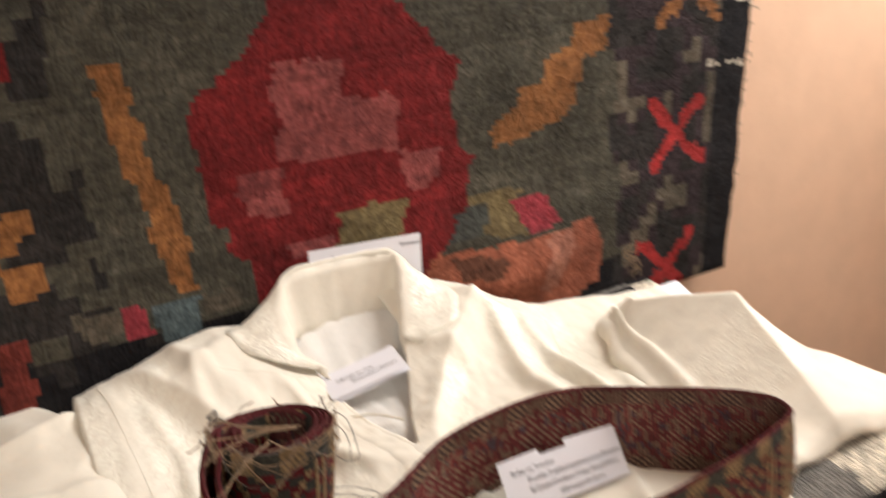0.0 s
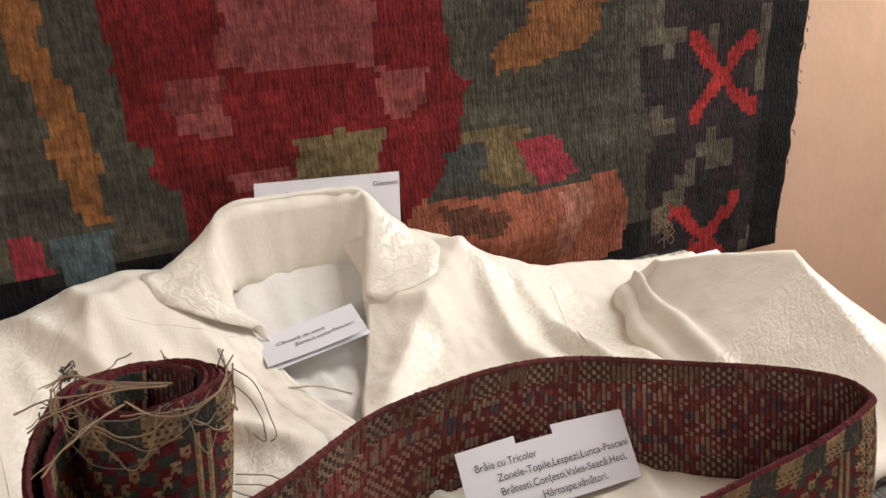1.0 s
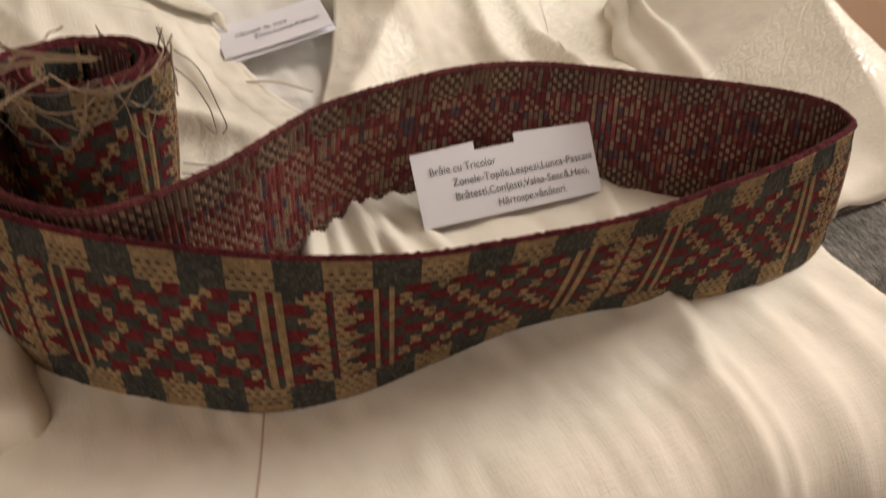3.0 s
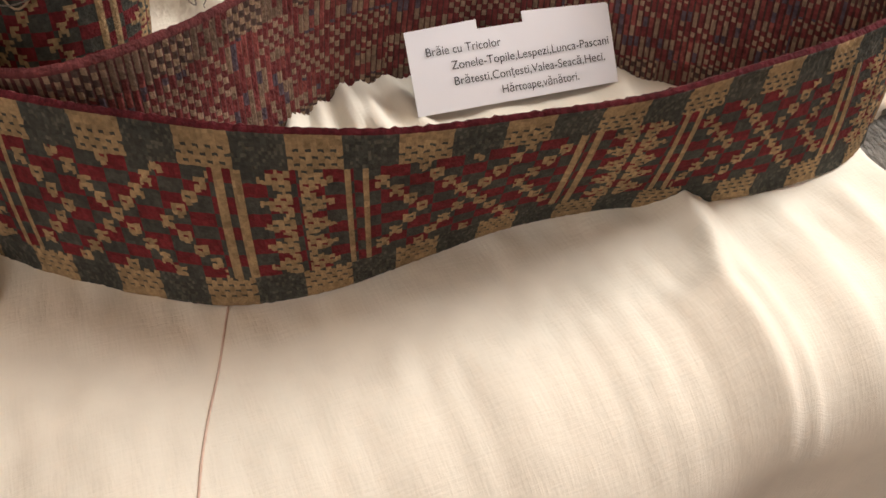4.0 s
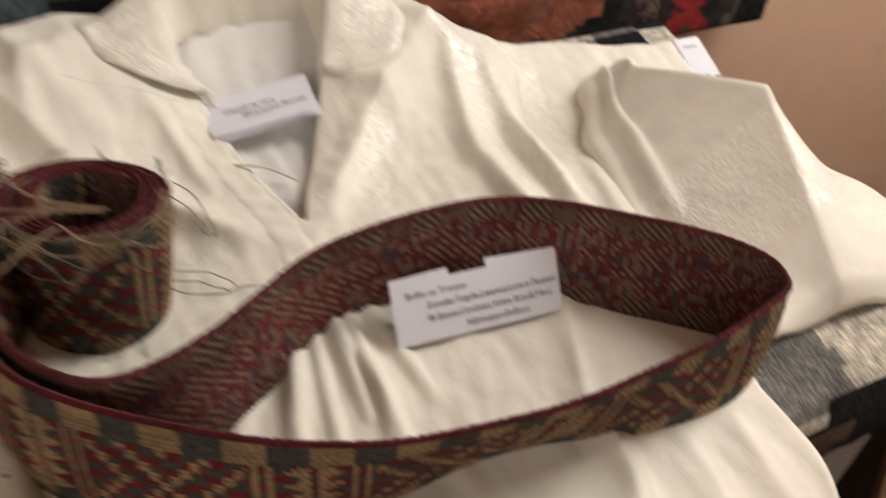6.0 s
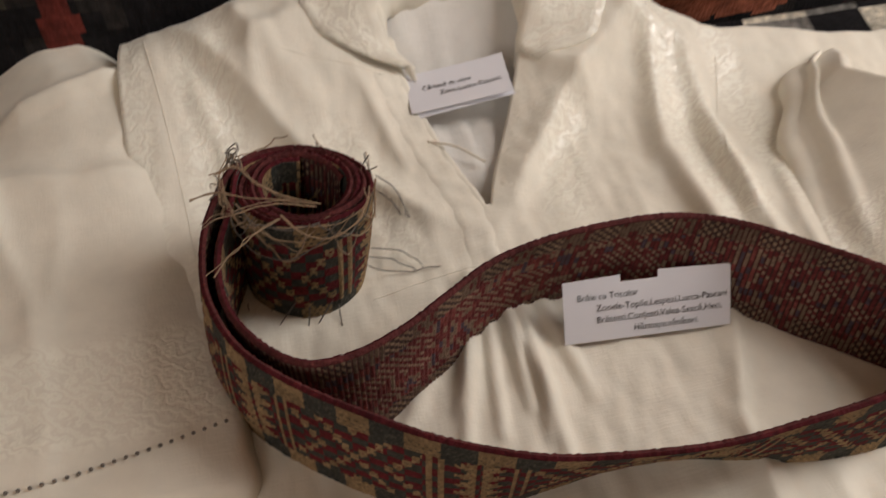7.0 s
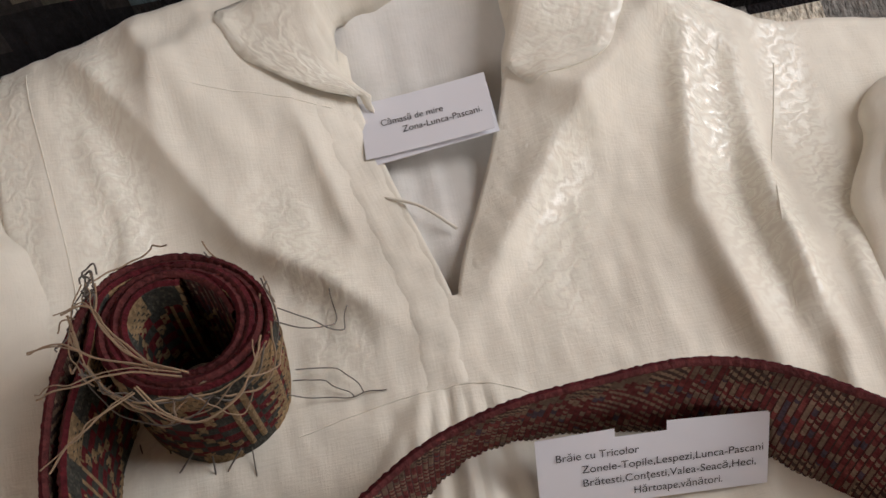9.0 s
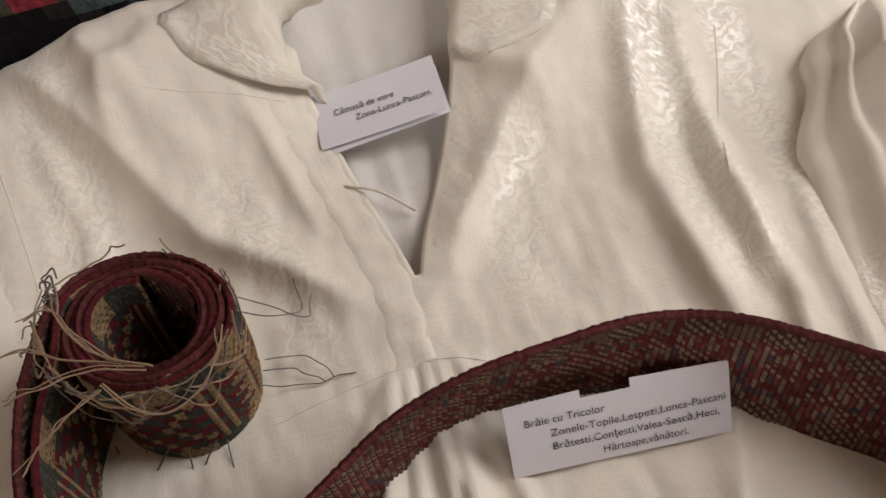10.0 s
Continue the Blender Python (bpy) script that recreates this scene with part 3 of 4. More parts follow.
def shirt_body():
    n, m = 200, 270
    half = n // 2
    rows, place, gap = [], [], []
    for j in range(m + 1):
        s = 0.028 + j * (0.66 - 0.028) / m
        lo = -0.318 + 0.02 * smooth(0.1, 0.3, s)
        hi = 0.150 + 0.070 * smooth(0.15, 0.07, s) - 0.050 * smooth(0.10, 0.30, s) - 0.034 * smooth(0.32, 0.39, s) - 0.022 * smooth(0.41, 0.52, s)
        nl, nr = neck(s)
        gap.append(nr - nl > 0.0032)
        r, w = [], []
        for i in range(n + 1):
            u = lo + (nl - lo) * i / half if i <= half else nr + (hi - nr) * (i - half - 1) / (n - half - 1)
            top = 0.036 + 0.05 * smooth(-0.04, 0.1, u) + 0.016 * smooth(0.1, 0.2, u)
            ss = s + (top - 0.028) * smooth(0.25, 0.028, s)
            p = drape(u, ss)
            p.z -= (0.03, 0.006)[j] if j < 2 else 0
            p.z -= 0.012 if i in (0, n) else 0
            r.append(p)
            w.append((u, s))
        rows.append(r)
        place.append(w)

    def stitch(i, j):
        u, s = place[i][j]
        c = abs(u - MID)
        v = smooth(0.27, 0.22, s) * max(math.exp(-((c - 0.150) / 0.020) ** 4), 0.9 * math.exp(-((c - 0.195) / 0.013) ** 4))
        v = max(v, 0.8 * math.exp(-((c - 0.052 - 0.30 * max(0, 0.2 - s)) / 0.016) ** 4) * smooth(0.25, 0.2, s) * smooth(0.1, 0.14, s))
        return v

    bm = sheet(rows, uv=lambda a, b: place[a][b], keep=lambda i, j: not (j == half and (gap[i] or gap[i + 1])), floats=stitch)
    thicken(part("body", bm, SATIN, shirt, "cream cotton front with silky zigzag embroidery"), 0.0012)
    for line, mat in (([(-0.190, 0.364), (-0.199, 0.390), (-0.207, 0.411), (-0.213, 0.432), (-0.219, 0.455)], SEAM), ([(-0.19, 0.250), (-0.16, 0.245), (-0.135, 0.243), (-0.105, 0.245), (-0.070, 0.262)], COTTON), ([(-0.236, 0.080), (-0.20, 0.083), (-0.152, 0.090)], COTTON), ([(-0.300, 0.05), (-0.294, 0.09), (-0.288, 0.15), (-0.284, 0.2)], COTTON), ([(0.076, 0.11), (0.066, 0.14), (0.045, 0.19), (0.035, 0.24)], COTTON)):
        pts = spline([Vector((a, b, 0)) for a, b in line], 50)
        tube("seam", [at(p.x, p.y, drape(p.x, p.y).z + 0.0013) for p in pts], 0.0004, mat, shirt)


def shirt_inside():
    rows = []
    for j in range(24):
        s = 0.034 + j * 0.0073
        rows.append([at(MID - 0.08 + i * 0.005, s, 0.486 + 0.053 * smooth(0.115, 0.02, s) + 0.0016 * noise.noise((i * 0.5, s * 9, 2)) + 0.0010 * smooth(0.055, 0.09, s) * math.sin(i * 1.9 + 0.7 * math.sin(i)) - 0.004 * smooth(0.15, 0.20, s)) for i in range(33)])
    part("back", sheet(rows), COTTON_IN, shirt, "plain inside of the back, seen in the open neck")
    seam = [at(MID - 0.05 + i * 0.006, 0.084 + 0.002 * math.sin(i), 0.486 + 0.053 * smooth(0.115, 0.02, 0.084) + 0.001) for i in range(17)]
    tube("seam", seam, 0.0006, COTTON, shirt)
    cord = spline([at(-0.134, 0.138, 0.4925), at(-0.118, 0.148, 0.4935), at(-0.103, 0.164, 0.4915)], 16)
    tube("cord", cord, 0.0009, COTTON, shirt, "thin white cord inside the neck")


def collar():
    base = [at(*p) for p in ((-0.131, 0.092, 0.505), (-0.143, 0.072, 0.515), (-0.142, 0.054, 0.530), (-0.128, 0.046, 0.524), (-0.085, 0.043, 0.522), (-0.050, 0.048, 0.522), (-0.052, 0.068, 0.520), (-0.064, 0.095, 0.506))]
    top = [at(*p) for p in ((-0.132, 0.088, 0.514), (-0.150, 0.072, 0.535), (-0.150, 0.052, 0.566), (-0.137, 0.038, 0.586), (-0.085, 0.035, 0.586), (-0.040, 0.041, 0.582), (-0.051, 0.064, 0.548), (-0.064, 0.092, 0.516))]
    out = [at(*p) for p in ((-0.140, 0.089, 0.515), (-0.168, 0.082, 0.528), (-0.194, 0.066, 0.541), (-0.188, 0.046, 0.552), (-0.085, 0.031, 0.566), (-0.004, 0.054, 0.546), (-0.010, 0.100, 0.519), (-0.052, 0.106, 0.513))]
    n = 56
    b, t, o = spline(base, n), spline(top, n), spline(out, n)
    rows = []
    for k in range(13):
        r = []
        for i in range(n + 1):
            if k <= 5:
                p = b[i].lerp(t[i], k / 5)
                p += Vector((SU, -CU, 0)) * 0.0006 * math.sin(i * 1.25 + 0.8 * math.sin(i * 0.7)) * (1 - k / 6)
            else:
                w = (k - 5) / 7
                p = t[i].lerp(o[i], w) + Vector((0, 0, 0.002 * math.sin(math.pi * w)))
            if k > 5:
                cu, cs = us(p.x, p.y)
                p.z = max(p.z, cloth(cu, cs) + 0.0045 - 0.002 * (k - 5) / 7)
            p = p + Vector((0, 0, 1)) * 0.0018 * noise.noise((i * 0.35, k * 0.6, 5)) + Vector((CU, SU, 0)) * 0.0022 * noise.noise((i * 0.5, k * 0.3, 9))
            r.append(p)
        rows.append(r)

    def stitch(i, j):
        return 0.9 if i > 6 and (j < 22 or j > 32) else 0.0
    ob = part("collar", sheet(rows, uv=lambda a, c: (c * 0.0045, a * 0.006), floats=stitch), SATIN, shirt, "turned-down collar with glossy embroidered flaps")
    thicken(ob, 0.0012)


def strip(name, line, w, lift, label=""):
    """A flat sewn band of cloth along a line of (u, s) on the shirt."""
    pts = spline([Vector((a, b, 0)) for a, b in line], 40)
    rows = []
    for k, p in enumerate(pts):
        d = (pts[min(k + 1, 40)] - pts[max(k - 1, 0)]).normalized()
        nx, ny = -d.y, d.x
        r = []
        for q in range(7):
            o = (q / 6 - 0.5) * w
            u, s = p.x + nx * o, p.y + ny * o
            e = lift if 0 < q < 6 else -0.0006
            r.append(at(u, s, cloth(u, s) + e + 0.0005 * math.sin(k * 1.3 + q)))
        rows.append(r)
    return part(name, sheet(rows, uv=lambda a, b: (b * 0.003, a * 0.003)), COTTON, shirt, label)


def left_sleeve():
    """Laid straight down beside the body, with an embroidered cuff."""
    rows = []
    n, m = 60, 110
    for j in range(m + 1):
        s = 0.020 + j * 0.328 / m
        ui = track(s, ((0.02, -0.322), (0.07, -0.296), (0.108, -0.286), (0.118, -0.297), (0.16, -0.287), (0.312, -0.263), (0.337, -0.260), (0.348, -0.264)))
        uo = -0.44 - 0.03 * smooth(0.05, 0.2, s)
        r = []
        for i in range(n + 1):
            f = i / n
            u = ui + (uo - ui) * f
            puff = min(1.0, 0.15 + (max(0, math.sin(math.pi * f)) ** 0.30))
            z = TOP + 0.010 + 0.018 * puff + 0.031 * smooth(0.20, 0.06, s) * puff * smooth(1.0, 0.35, f)
            z += crease(u, s, ((-0.30, 0.135), (-0.34, 0.140), (-0.42, 0.128)), 0.008, 0.016, 0.007) + crease(u, s, ((-0.30, 0.060), (-0.345, 0.075), (-0.40, 0.085)), 0.010, 0.006, 0.010)
            z += crease(u, s, ((-0.405, 0.08), (-0.388, 0.17), (-0.368, 0.215), (-0.362, 0.26)), 0.012, 0.005, 0.006) + crease(u, s, ((-0.355, 0.15), (-0.36, 0.24), (-0.352, 0.34)), 0.010, 0.004, 0.003)
            z += 0.003 * noise.noise((u * 16, s * 12, 3)) + 0.001 * noise.noise((u * 60, s * 40, 3))
            e = max(0.0, (s - 0.340) / 0.008)
            z -= 0.016 * (1 - math.sqrt(max(0.0, 1 - e * e)))
            r.append(at(u, s - 0.10 * (f - 0.1) * 0.10 + 0.006 * math.sin(f * 3.0), z))
        rows.append(r)

    def stitch(i, j):
        s = 0.020 + i * 0.328 / m
        return smooth(0.240, 0.255, s) * smooth(0.312, 0.300, s)
    ob = part("sleeve", sheet(rows, uv=lambda a, b: (b * 0.0036, a * 0.0036), floats=stitch), SATIN, shirt, "straight sleeve with a band of embroidery above the cuff")
    thicken(ob, 0.0012)
    hem = []
    for k in range(34):
        u = -0.272 - k * 0.0052
        hem.append((u, 0.3125 + 0.013 * min(1.0, (-0.272 - u) / 0.086)))
    bm = bmesh.new()
    for u, s in hem:
        z = TOP + 0.0285 + 0.0008 + crease(u, s, ((-0.355, 0.15), (-0.36, 0.24), (-0.352, 0.34)), 0.010, 0.004, 0.003) + 0.003 * noise.noise((u * 16, s * 12, 3))
        made = bmesh.ops.create_uvsphere(bm, u_segments=6, v_segments=4, radius=0.0011)["verts"]
        bmesh.ops.translate(bm, verts=made, vec=at(u, s, z))
    part("openwork_hem", bm, THREAD_DARK, shirt, "row of small drawn-thread holes")


def track(s, knots):
    """Smooth value at s between knots of (s, value)."""
    for (a, x), (b, y) in zip(knots, knots[1:]):
        if s <= b:
            return x + (y - x) * smooth(a, b, s)
    return knots[-1][1]


def right_sleeve():
    """Crumpled, with a sharp crease standing up along its length."""
    def line(s, knots):
        for (a, x), (b, y) in zip(knots, knots[1:]):
            if s <= b:
                return x + (y - x) * max(0.0, (s - a) / (b - a))
        return knots[-1][1]
    rows = []
    n, m = 90, 130
    for j in range(m + 1):
        f = j / m
        s = 0.105 + f * 0.262
        ui = track(s, ((0.105, 0.150), (0.150, 0.112), (0.20, 0.086), (0.26, 0.076), (0.33, 0.080), (0.367, 0.092)))
        ur = line(s, ((0.105, 0.170), (0.17, 0.128), (0.20, 0.140), (0.246, 0.168), (0.359, 0.139), (0.367, 0.137)))
        ur = max(ur, ui + 0.012)
        uo = line(s, ((0.105, 0.20), (0.17, 0.175), (0.246, 0.205), (0.29, 0.254), (0.350, 0.262), (0.367, 0.235)))
        h = line(s, ((0.105, 0.014), (0.15, 0.046), (0.20, 0.064), (0.246, 0.074), (0.359, 0.021), (0.367, 0.012)))
        lip = 0.020 * smooth(0.30, 0.15, s) * smooth(0.10, 0.15, s) + 0.008
        r = []
        for i in range(n + 1):
            g = i / n
            if g < 0.15:
                w = g / 0.15
                u = ui + 0.006 - 0.010 * math.sin(w * math.pi)
                z = TOP + 0.008 + (lip + 0.002) * math.sin(w * math.pi / 2)
            elif g < 0.6:
                w = (g - 0.15) / 0.45
                u = ui + 0.006 + w * (ur - ui - 0.006)
                z = TOP + 0.010 + lip + (h - lip - 0.002) * w - 0.004 * math.sin(w * math.pi) * smooth(0.15, 0.3, s)
                z += 0.005 * math.exp(-((w - 0.16 - 1.6 * max(0, 0.24 - s)) / 0.06) ** 2) * smooth(0.30, 0.22, s)
            else:
                w = (g - 0.6) / 0.4
                u = ur + w * (uo - ur)
                z = TOP + 0.008 + h * (1 - w) ** 0.9 + 0.003 * math.sin(w * 9) * (1 - w)
            z += 0.0014 * noise.noise((u * 18, s * 14, 8)) + 0.0008 * noise.noise((u * 60, s * 60, 8))
            e = max(0.0, (f - 0.97) / 0.03)
            z -= 0.006 * e * e
            r.append(at(u, s + 0.010 * max(0.0, g - 0.55) * f, z))
        rows.append(r)

    def stitch(i, j):
        return smooth(0.55, 0.60, i / m) * smooth(0.84, 0.80, i / m)
    ob = part("sleeve", sheet(rows, uv=lambda a, b: (b * 0.003, a * 0.0033), floats=stitch), SATIN, shirt, "folded sleeve with a sharp standing crease")
    thicken(ob, 0.0012)



shirt_body()
shirt_inside()
collar()
strip("placket", ((-0.152, 0.085), (-0.147, 0.107), (-0.132, 0.165), (-0.124, 0.205), (-0.123, 0.243)), 0.024, 0.0017, "sewn placket band with drawn-thread seam")
strip("placket", ((-0.047, 0.088), (-0.056, 0.107), (-0.076, 0.15), (-0.098, 0.20)), 0.021, 0.0010)
left_sleeve()
right_sleeve()


# ---- the woven belt ----
B_CREAM, B_GREEN, B_RED, B_EDGE = (0.28, 0.19, 0.10), (0.050, 0.050, 0.042), (0.125, 0.016, 0.019), (0.085, 0.012, 0.016)


def front_yarn(x, v, i, j):
    """Face of the belt: x metres along it, v from 0 at one edge to 1 at the other."""
    if v < 0.024 or v > 0.976:
        return B_EDGE
    dot = j % 2 == 0 and (i + 2 * (j // 2 % 2)) % 4 < 2
    if v < 0.19 or v > 0.81:
        if math.floor(x / 0.0155) % 2 == 0:
            return B_GREEN if dot and 0.07 < v < 0.93 else B_CREAM
        return B_GREEN if hash2(i, j) < 0.8 else (0.085, 0.08, 0.062)
    p = (x + 0.0545) % 0.110
    w = (v - 0.19) / 0.62
    a, b = math.floor((p - 0.031) / 0.0041 + 0.5), int(w * 9) - 4
    back = B_RED if (int((v - 0.19) / 0.0775) + (math.floor(x / 0.0082))) % 2 == 0 else B_GREEN
    if p < 0.062:
        e = abs(a) - abs(b)
        if e in (0, 4) or e == -4 and abs(a) < 2:
            return back if dot else B_CREAM
        return back
    if p < 0.074 or p > 0.099:
        q = (p - 0.062) if p < 0.074 else (p - 0.099)
        return B_CREAM if 0.002 < q < 0.0042 or 0.0072 < q < 0.0094 else back
    c = abs(p - 0.087)
    if c < 0.0012:
        return back
    tri = abs((w * 5) % 1 - 0.5) * 2
    if c < 0.0036 or c < 0.0036 + 0.0085 * (1 - tri):
        return back if dot else B_CREAM
    return back


def back_yarn(x, v, i, j):
    """Reverse of the belt: ribs across it, with floats of all colours."""
    if v < 0.03 or v > 0.97:
        return B_EDGE
    rib = i // 3
    h = hash2(rib, j // 4, 11)
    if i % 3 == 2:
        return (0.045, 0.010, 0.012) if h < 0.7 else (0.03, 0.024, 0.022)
    if v < 0.2 or v > 0.8:
        if math.floor(x / 0.0155) % 2 == 0:
            return (0.33, 0.25, 0.16) if (j + 2 * (rib % 2)) % 4 < 2 else B_GREEN
        return (0.17, 0.135, 0.09) if h < 0.7 else B_RED
    if hash2(int(v * 8), math.floor(x / 0.016), 4) < 0.45:
        return (0.34, 0.25, 0.17) if (j // 2 + rib) % 2 and h < 0.7 else (0.17, 0.026, 0.03)
    if h < 0.30:
        return (0.28, 0.21, 0.14)
    if h < 0.45:
        return (0.06, 0.07, 0.10)
    return (0.16, 0.022, 0.027) if h < 0.8 else (0.26, 0.06, 0.055)


FRONT_TOP = ((-0.1775, 0.430, 0.556), (-0.1755, 0.412, 0.552), (-0.169, 0.394, 0.548), (-0.155, 0.373, 0.547), (-0.131, 0.354, 0.547), (-0.104, 0.345, 0.547), (-0.065, 0.340, 0.547), (-0.03, 0.339, 0.546), (0.008, 0.344, 0.545),
             (0.04, 0.355, 0.544), (0.066, 0.367, 0.543), (0.085, 0.378, 0.542), (0.105, 0.392, 0.541), (0.135, 0.414, 0.540), (0.163, 0.440, 0.538))
FRONT_LOW = ((-0.183, 0.428, 0.478), (-0.181, 0.408, 0.477), (-0.174, 0.385, 0.476), (-0.158, 0.364, 0.475), (-0.134, 0.349, 0.475), (-0.100, 0.340, 0.475), (-0.062, 0.336, 0.475), (-0.037, 0.337, 0.475), (-0.010, 0.348, 0.475),
             (0.016, 0.367, 0.475), (0.045, 0.388, 0.475), (0.076, 0.402, 0.475), (0.107, 0.410, 0.475), (0.137, 0.421, 0.475), (0.168, 0.440, 0.475))
BACK_TOP = ((0.180, 0.459, 0.536), (0.183, 0.470, 0.535), (0.177, 0.484, 0.535), (0.158, 0.497, 0.534), (0.125, 0.505, 0.533), (0.08, 0.508, 0.535), (0.045, 0.498, 0.541), (0.010, 0.474, 0.547), (-0.015, 0.456, 0.547), (-0.036, 0.433, 0.548),
            (-0.050, 0.408, 0.549), (-0.063, 0.384, 0.549), (-0.078, 0.365, 0.549), (-0.098, 0.354, 0.548), (-0.122, 0.358, 0.547), (-0.146, 0.373, 0.547), (-0.162, 0.397, 0.549), (-0.169, 0.425, 0.554))
BACK_LOW = ((0.184, 0.460, 0.475), (0.187, 0.472, 0.475), (0.181, 0.481, 0.475), (0.160, 0.486, 0.475), (0.128, 0.491, 0.475), (0.088, 0.493, 0.475), (0.035, 0.488, 0.475), (-0.010, 0.470, 0.475), (-0.032, 0.452, 0.475), (-0.043, 0.431, 0.475),
            (-0.053, 0.408, 0.475), (-0.066, 0.383, 0.475), (-0.081, 0.363, 0.475), (-0.100, 0.351, 0.475), (-0.124, 0.355, 0.475), (-0.148, 0.368, 0.476), (-0.167, 0.392, 0.477), (-0.175, 0.423, 0.478))
ROLL = (-0.139, 0.4445)


def coil(r_out, turns, start, low):
    """Points of a spiral into the roll, from the outside in."""
    pts = []
    n = int(turns * 14)
    for k in range(n + 1):
        a = start - 2 * math.pi * turns * k / n
        r = r_out - 0.0066 * turns * k / n
        sag = 0.0025 * math.sin(a * 1.3 + turns)
        if low:
            pts.append((ROLL[0] - 0.009 + 0.94 * r * math.cos(a), ROLL[1] - 0.003 + r * math.sin(a) * 0.84, 0.4785))
        else:
            pts.append((ROLL[0] + r * math.cos(a), ROLL[1] + r * math.sin(a) * 0.80, 0.557 + sag))
    return pts


def belt():
    thing = tagged(empty("woven_belt"), "woven dark red and beige wool belt, on edge, partly rolled", "belt")
    start = math.pi * 1.02
    ct, cl = coil(0.0385, 2.4, start, False), coil(0.0385, 2.4, start, True)
    dt, dl = coil(0.0350, 2.2, start, False), coil(0.0350, 2.2, start, True)
    tops = list(reversed(ct)) + list(FRONT_TOP) + list(BACK_TOP) + dt
    lows = list(reversed(cl)) + list(FRONT_LOW) + list(BACK_LOW) + dl
    n, m = 1000, 56
    t3, l3 = spline(tops, n * 2), spline(lows, n * 2)
    n = len(t3) - 1
    step = sum((b - a).length for a, b in zip(t3, t3[1:])) / n
    origin = min(range(n // 4, 3 * n // 4), key=lambda k: (t3[k].x + 0.046) ** 2 + (t3[k].y - 0.340) ** 2) * step
    for side in (1, -1):
        rows = []
        for i in range(n + 1):
            d = (t3[min(i + 1, n)] - t3[max(i - 1, 0)]).normalized()
            nrm = Vector((d.y, -d.x, 0)) * side
            near = math.hypot(t3[i].x - ROLL[0], t3[i].y - ROLL[1])
            z1 = t3[i].z + 0.002 * noise.noise((i * 0.012, 7, 3)) * smooth(0.06, 0.035, near) + 0.0010 * noise.noise((i * 0.02, 0, 3)) + 0.0006 * noise.noise((i * 0.45, 2, 3))
            z0 = l3[i].z
            r = []
            for j in range(m + 1):
                v = j / m
                p = l3[i].lerp(t3[i], v)
                bow = 0.0015 * math.sin(math.pi * v)
                p = p + nrm * (0.0011 + bow * side)
                p.z = z0 + (z1 - z0) * v
                c = (front_yarn if side > 0 else back_yarn)(i * step - origin, v, i, j)
                lift = 0.0005 if c[0] > 0.22 else 0.0
                if side < 0:
                    lift = 0.0007 if i % 3 < 2 else 0.0
                if j in (0, m):
                    lift = -0.0011
                elif j in (1, 2, m - 2, m - 1):
                    lift = 0.0006 + 0.0005 * noise.noise((i * 0.45, 2, 3))
                r.append(p + nrm * lift)
            rows.append(r)
        cols = []
        for i in range(n):
            for j in range(m):
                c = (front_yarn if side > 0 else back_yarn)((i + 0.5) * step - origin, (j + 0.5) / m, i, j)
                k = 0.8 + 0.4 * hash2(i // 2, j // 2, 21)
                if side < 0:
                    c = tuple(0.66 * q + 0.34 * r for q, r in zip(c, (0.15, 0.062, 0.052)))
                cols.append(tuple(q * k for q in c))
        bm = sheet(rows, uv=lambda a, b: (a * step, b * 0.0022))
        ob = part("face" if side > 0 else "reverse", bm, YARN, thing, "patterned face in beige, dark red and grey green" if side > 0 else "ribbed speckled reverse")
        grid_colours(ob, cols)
    return thing


BELT = belt()


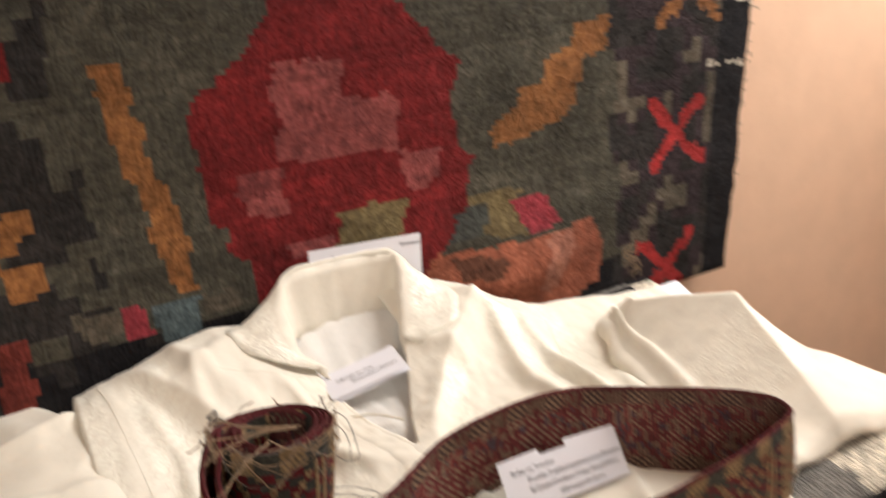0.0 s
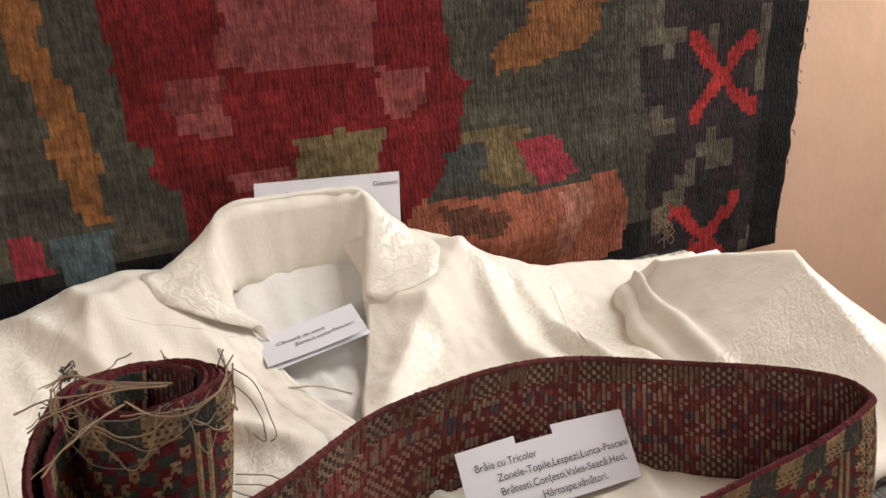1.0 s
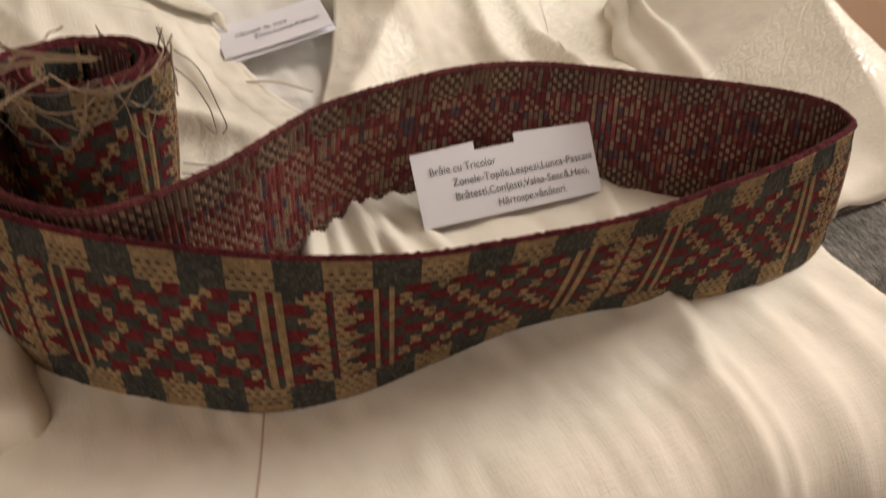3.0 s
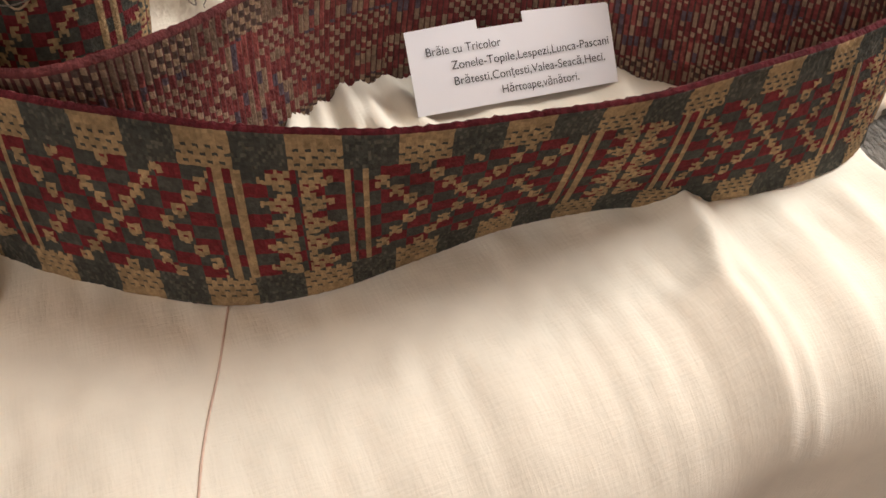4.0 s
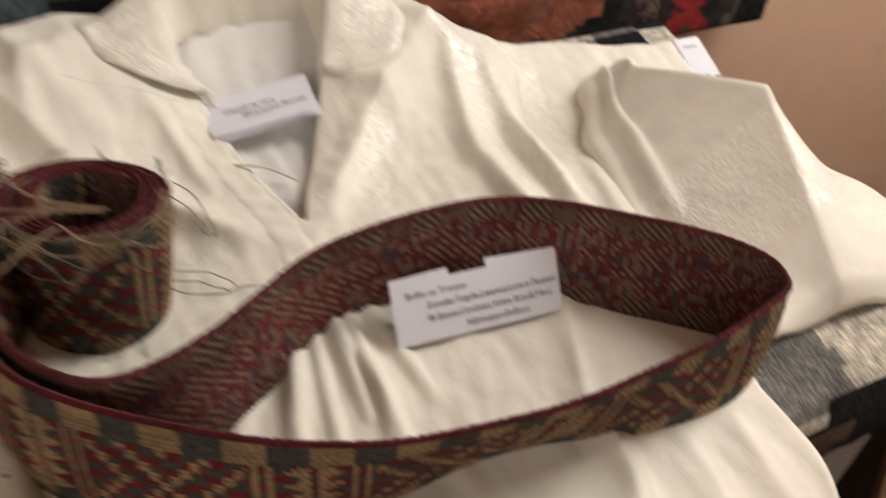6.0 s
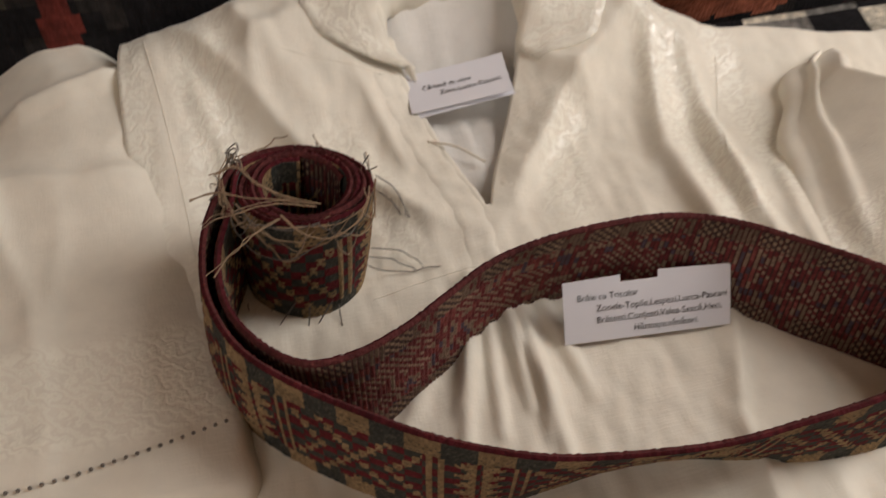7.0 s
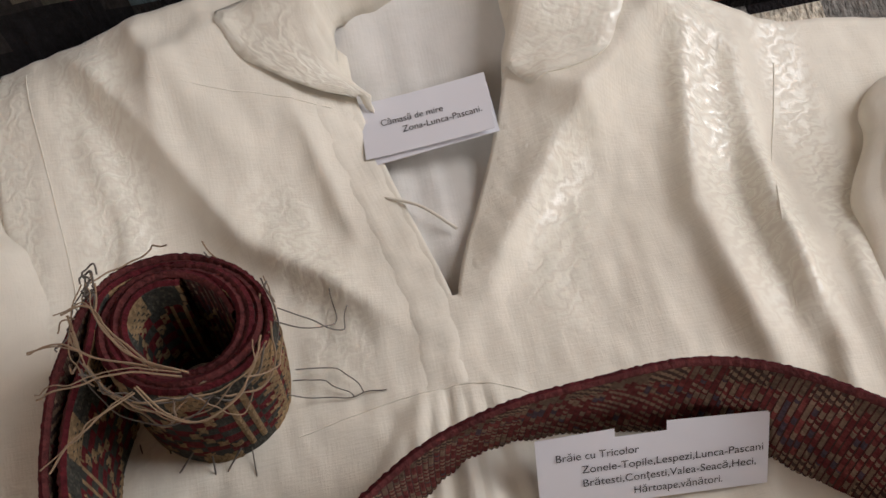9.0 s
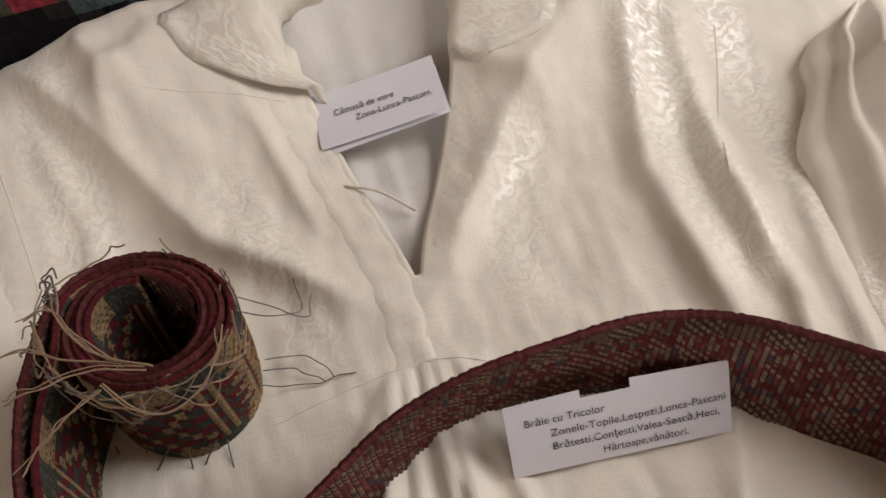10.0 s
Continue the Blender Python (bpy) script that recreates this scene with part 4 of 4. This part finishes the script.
def fringe():
    """Loose warp ends that lie over the roll and fall beside it."""
    rng = random.Random(4)
    cx, cy = ROLL

    def loose(points, n, amp=0.004):
        """A wavering thread: its free end strays most."""
        seed = rng.uniform(0, 50)
        pts = spline(points, n)
        return [p + amp * (k / n) * Vector((noise.noise((k * 0.16, seed, 1)), noise.noise((k * 0.16, seed, 2)), 0.5 * abs(noise.noise((k * 0.16, seed, 3))))) for k, p in enumerate(pts)]
    top = 0.562
    # strands drawn over the rim to a knot, and on across the belt
    strands = (((-0.119, 0.424, 0.568), (-0.139, 0.418, 0.569), (-0.157, 0.407, 0.566), (-0.170, 0.400, 0.560)), ((-0.121, 0.426, 0.567), (-0.140, 0.422, 0.568), (-0.156, 0.420, 0.566), (-0.174, 0.421, 0.563), (-0.184, 0.414, 0.560)),
               ((-0.130, 0.421, 0.567), (-0.155, 0.429, 0.566), (-0.171, 0.436, 0.566), (-0.179, 0.430, 0.563)), ((-0.135, 0.414, 0.565), (-0.145, 0.401, 0.562), (-0.151, 0.391, 0.557), (-0.155, 0.382, 0.552)),
               ((-0.136, 0.414, 0.565), (-0.124, 0.410, 0.561), (-0.111, 0.411, 0.560), (-0.103, 0.420, 0.562), (-0.101, 0.433, 0.563), (-0.104, 0.446, 0.563)), ((-0.118, 0.425, 0.568), (-0.139, 0.424, 0.569), (-0.160, 0.432, 0.567), (-0.174, 0.446, 0.564)))
    for k, st in enumerate(strands):
        for q in range(2):
            off = Vector((rng.uniform(-0.0015, 0.0015), rng.uniform(-0.0015, 0.0015), rng.uniform(-0.001, 0.001)))
            tube("thread", loose([Vector(p) + off for p in st], 34, 0.002 + 0.002 * q), 0.0004 if q == 0 else 0.00026, THREAD, BELT)
    # wisps round the rim and down the sides
    for k in range(26):
        a = -math.pi * rng.uniform(-0.35, 1.05)
        da = rng.uniform(0.5, 1.5) * (1 if k % 2 else -1)
        e, hgt = rng.uniform(0.0385, 0.041), rng.uniform(0.005, 0.032)
        pts = []
        for q in range(6):
            f = q / 5
            aa = a + da * f
            pts.append(Vector((cx - 0.006 * f + e * math.cos(aa), cy - 0.001 + e * math.sin(aa) * 0.82, top - hgt * math.sin(math.pi * min(1, f * 0.9)) + 0.001)))
        tube("thread", loose(pts, 30, 0.005), rng.uniform(0.00025, 0.00045), THREAD if k % 3 else THREAD_DARK, BELT)
    # a dark curly tuft where the belt leaves the roll
    for k in range(7):
        c = Vector((-0.174 + rng.uniform(-0.004, 0.004), 0.444 + rng.uniform(-0.006, 0.008), top))
        tube("thread", spline([c + Vector((0.0028 * math.cos(q * 1.1 + k) - 0.0004 * q, 0.0035 * math.sin(q * 0.9 + k), 0.002 + 0.002 * math.sin(q * 1.7 + k))) for q in range(6)], 24), 0.0004, THREAD_DARK, BELT)
    # fine threads lying on the shirt beside the roll
    for p in (((-0.106, 0.462, 0.556), (-0.098, 0.466, 0.545), (-0.097, 0.480, 0.510), (-0.106, 0.500, 0.4935)), ((-0.108, 0.458, 0.552), (-0.100, 0.466, 0.535), (-0.104, 0.486, 0.503), (-0.118, 0.505, 0.495)),
              ((-0.112, 0.460, 0.500), (-0.098, 0.469, 0.493), (-0.082, 0.464, 0.490)), ((-0.112, 0.456, 0.497), (-0.100, 0.462, 0.492), (-0.086, 0.460, 0.489)), ((-0.112, 0.448, 0.500), (-0.098, 0.455, 0.490), (-0.075, 0.468, 0.489)),
              ((-0.118, 0.425, 0.490), (-0.110, 0.412, 0.482), (-0.101, 0.398, 0.480), (-0.100, 0.384, 0.479)), ((-0.165, 0.410, 0.490), (-0.160, 0.400, 0.481), (-0.172, 0.386, 0.480))):
        tube("thread", loose([Vector(q) for q in p], 24, 0.003), 0.0003, THREAD_DARK, BELT)
    for k, (x, y) in enumerate(((-0.158, 0.408), (-0.134, 0.405), (-0.150, 0.406), (-0.140, 0.402), (-0.122, 0.414))):
        lp = [Vector((x + 0.007 * math.cos(q * 0.8 + k), y + 0.005 * math.sin(q * 0.8 + k), 0.4805 + 0.0004 * q)) for q in range(8)]
        tube("thread", spline([Vector((x + 0.004, y + 0.012, 0.50))] + lp, 40), 0.0004, THREAD_DARK, BELT)


fringe()


# ---- paper cards ----
def card(name, bl, br, tl, label, lines, notch=False, bars=(), curl=0.0):
    """A small paper card from three corners, with lines of (text, x, y, size) in shares of its width and height."""
    bl, br, tl = Vector(bl), Vector(br), Vector(tl)
    ex, ey = br - bl, tl - bl
    w, h = ex.length, ey.length
    ex.normalize()
    nz = ex.cross(ey).normalized()
    ey = nz.cross(ex)
    m = Matrix((ex, ey, nz)).transposed().to_4x4()
    m.translation = bl
    bm = bmesh.new()
    stops = [i / 20 for i in range(21)] + ([0.34, 0.3405, 0.562, 0.5625] if notch else [])
    n = len(stops) - 1
    lowr, upr = [], []
    for f in sorted(stops):
        topy = h
        if notch:
            topy = h * (1 + 0.10 * f if f <= 0.34 else (0.92 if f < 0.5622 else 1.05 - 0.11 * (f - 0.56)))
        bend = curl * (4 * (f - 0.5) ** 2)
        lowr.append((f * w, 0, bend))
        upr.append((f * w, topy, bend))
    rows = []
    for q in range(5):
        rows.append([bm.verts.new(Vector(a).lerp(Vector(b), q / 4)) for a, b in zip(lowr, upr)])
    for q in range(4):
        for i in range(n):
            bm.faces.new((rows[q][i], rows[q][i + 1], rows[q + 1][i + 1], rows[q + 1][i]))
    ob = link_mesh(name, bm, PAPER, None, "", False)
    thicken(ob, 0.0003)
    ob.matrix_world = m
    tagged(ob, label, "label card")
    for text, x, y, x1 in lines:
        cu = bpy.data.curves.new("text_line", "FONT")
        cu.body, cu.size = text, 0.005
        cu.materials.append(INK)
        tmp = bpy.data.objects.new("text_line", cu)
        scene.collection.objects.link(tmp)
        me = bpy.data.meshes.new_from_object(tmp.evaluated_get(bpy.context.evaluated_depsgraph_get()))
        bpy.data.objects.remove(tmp)
        wide = max(v.co.x for v in me.vertices)
        for v in me.vertices:
            v.co.x *= (x1 - x) * w / wide
            f = (v.co.x + x * w) / w
            v.co.z = curl * (4 * (f - 0.5) ** 2)
        t = new("text_line", me)
        t.parent = ob
        t.matrix_basis = Matrix.Translation((x * w, y * h, 0.0004))
        tagged(t, "black printed line of text")
    for x, y, ww, hh in bars:
        bm = bmesh.new()
        vs = [bm.verts.new((a * w, b * h, 0.0005)) for a, b in ((x, y), (x + ww, y), (x + ww, y + hh), (x, y + hh))]
        bm.faces.new(vs)
        part("text_bar", bm, BLUR_INK, ob)
    return ob


card("belt_card", (0.004, 0.4415, 0.4825), (0.086, 0.4835, 0.4815), (-0.006, 0.4585, 0.5105), "white paper card with four printed lines leaning against the belt",
     (("Brăie cu Tricolor", 0.08, 0.68, 0.44), ("Zonele-Topile,Lespezi,Lunca-Pascani", 0.19, 0.49, 0.975), ("Brătesti,Conţesti,Valea-Seacă,Heci,", 0.19, 0.30, 0.945), ("Hărtoape,vănători.", 0.41, 0.11, 0.80)), notch=True)
card("shirt_card", (-0.129, 0.576, 0.4985), (-0.070, 0.606, 0.510), (-0.142, 0.605, 0.5055), "white paper card with two printed lines in the shirt's neck",
     (("Cămasă de mire", 0.15, 0.52, 0.64), ("Zona-Lunca-Pascani.", 0.31, 0.33, 0.93)), curl=0.001)
card("under_card", (-0.1275, 0.5735, 0.4965), (-0.0685, 0.6075, 0.507), (-0.139, 0.600, 0.5025), "white paper slip lying under the shirt's card", ())
card("collar_card", at(-0.118, 0.036, 0.545), at(-0.007, 0.032, 0.536), at(-0.114, 0.032, 0.596), "white paper card standing behind the shirt collar", (("Lada de zestre-", 0.2, 0.78, 0.56), ("Gastesti", 0.80, 0.82, 0.985)))
card("shoulder_card", at(0.238, 0.126, 0.4725), at(0.262, 0.127, 0.4725), at(0.236, 0.088, 0.487), "white paper card standing behind the shirt's shoulder", (), bars=((0.2, 0.75, 0.5, 0.04),))
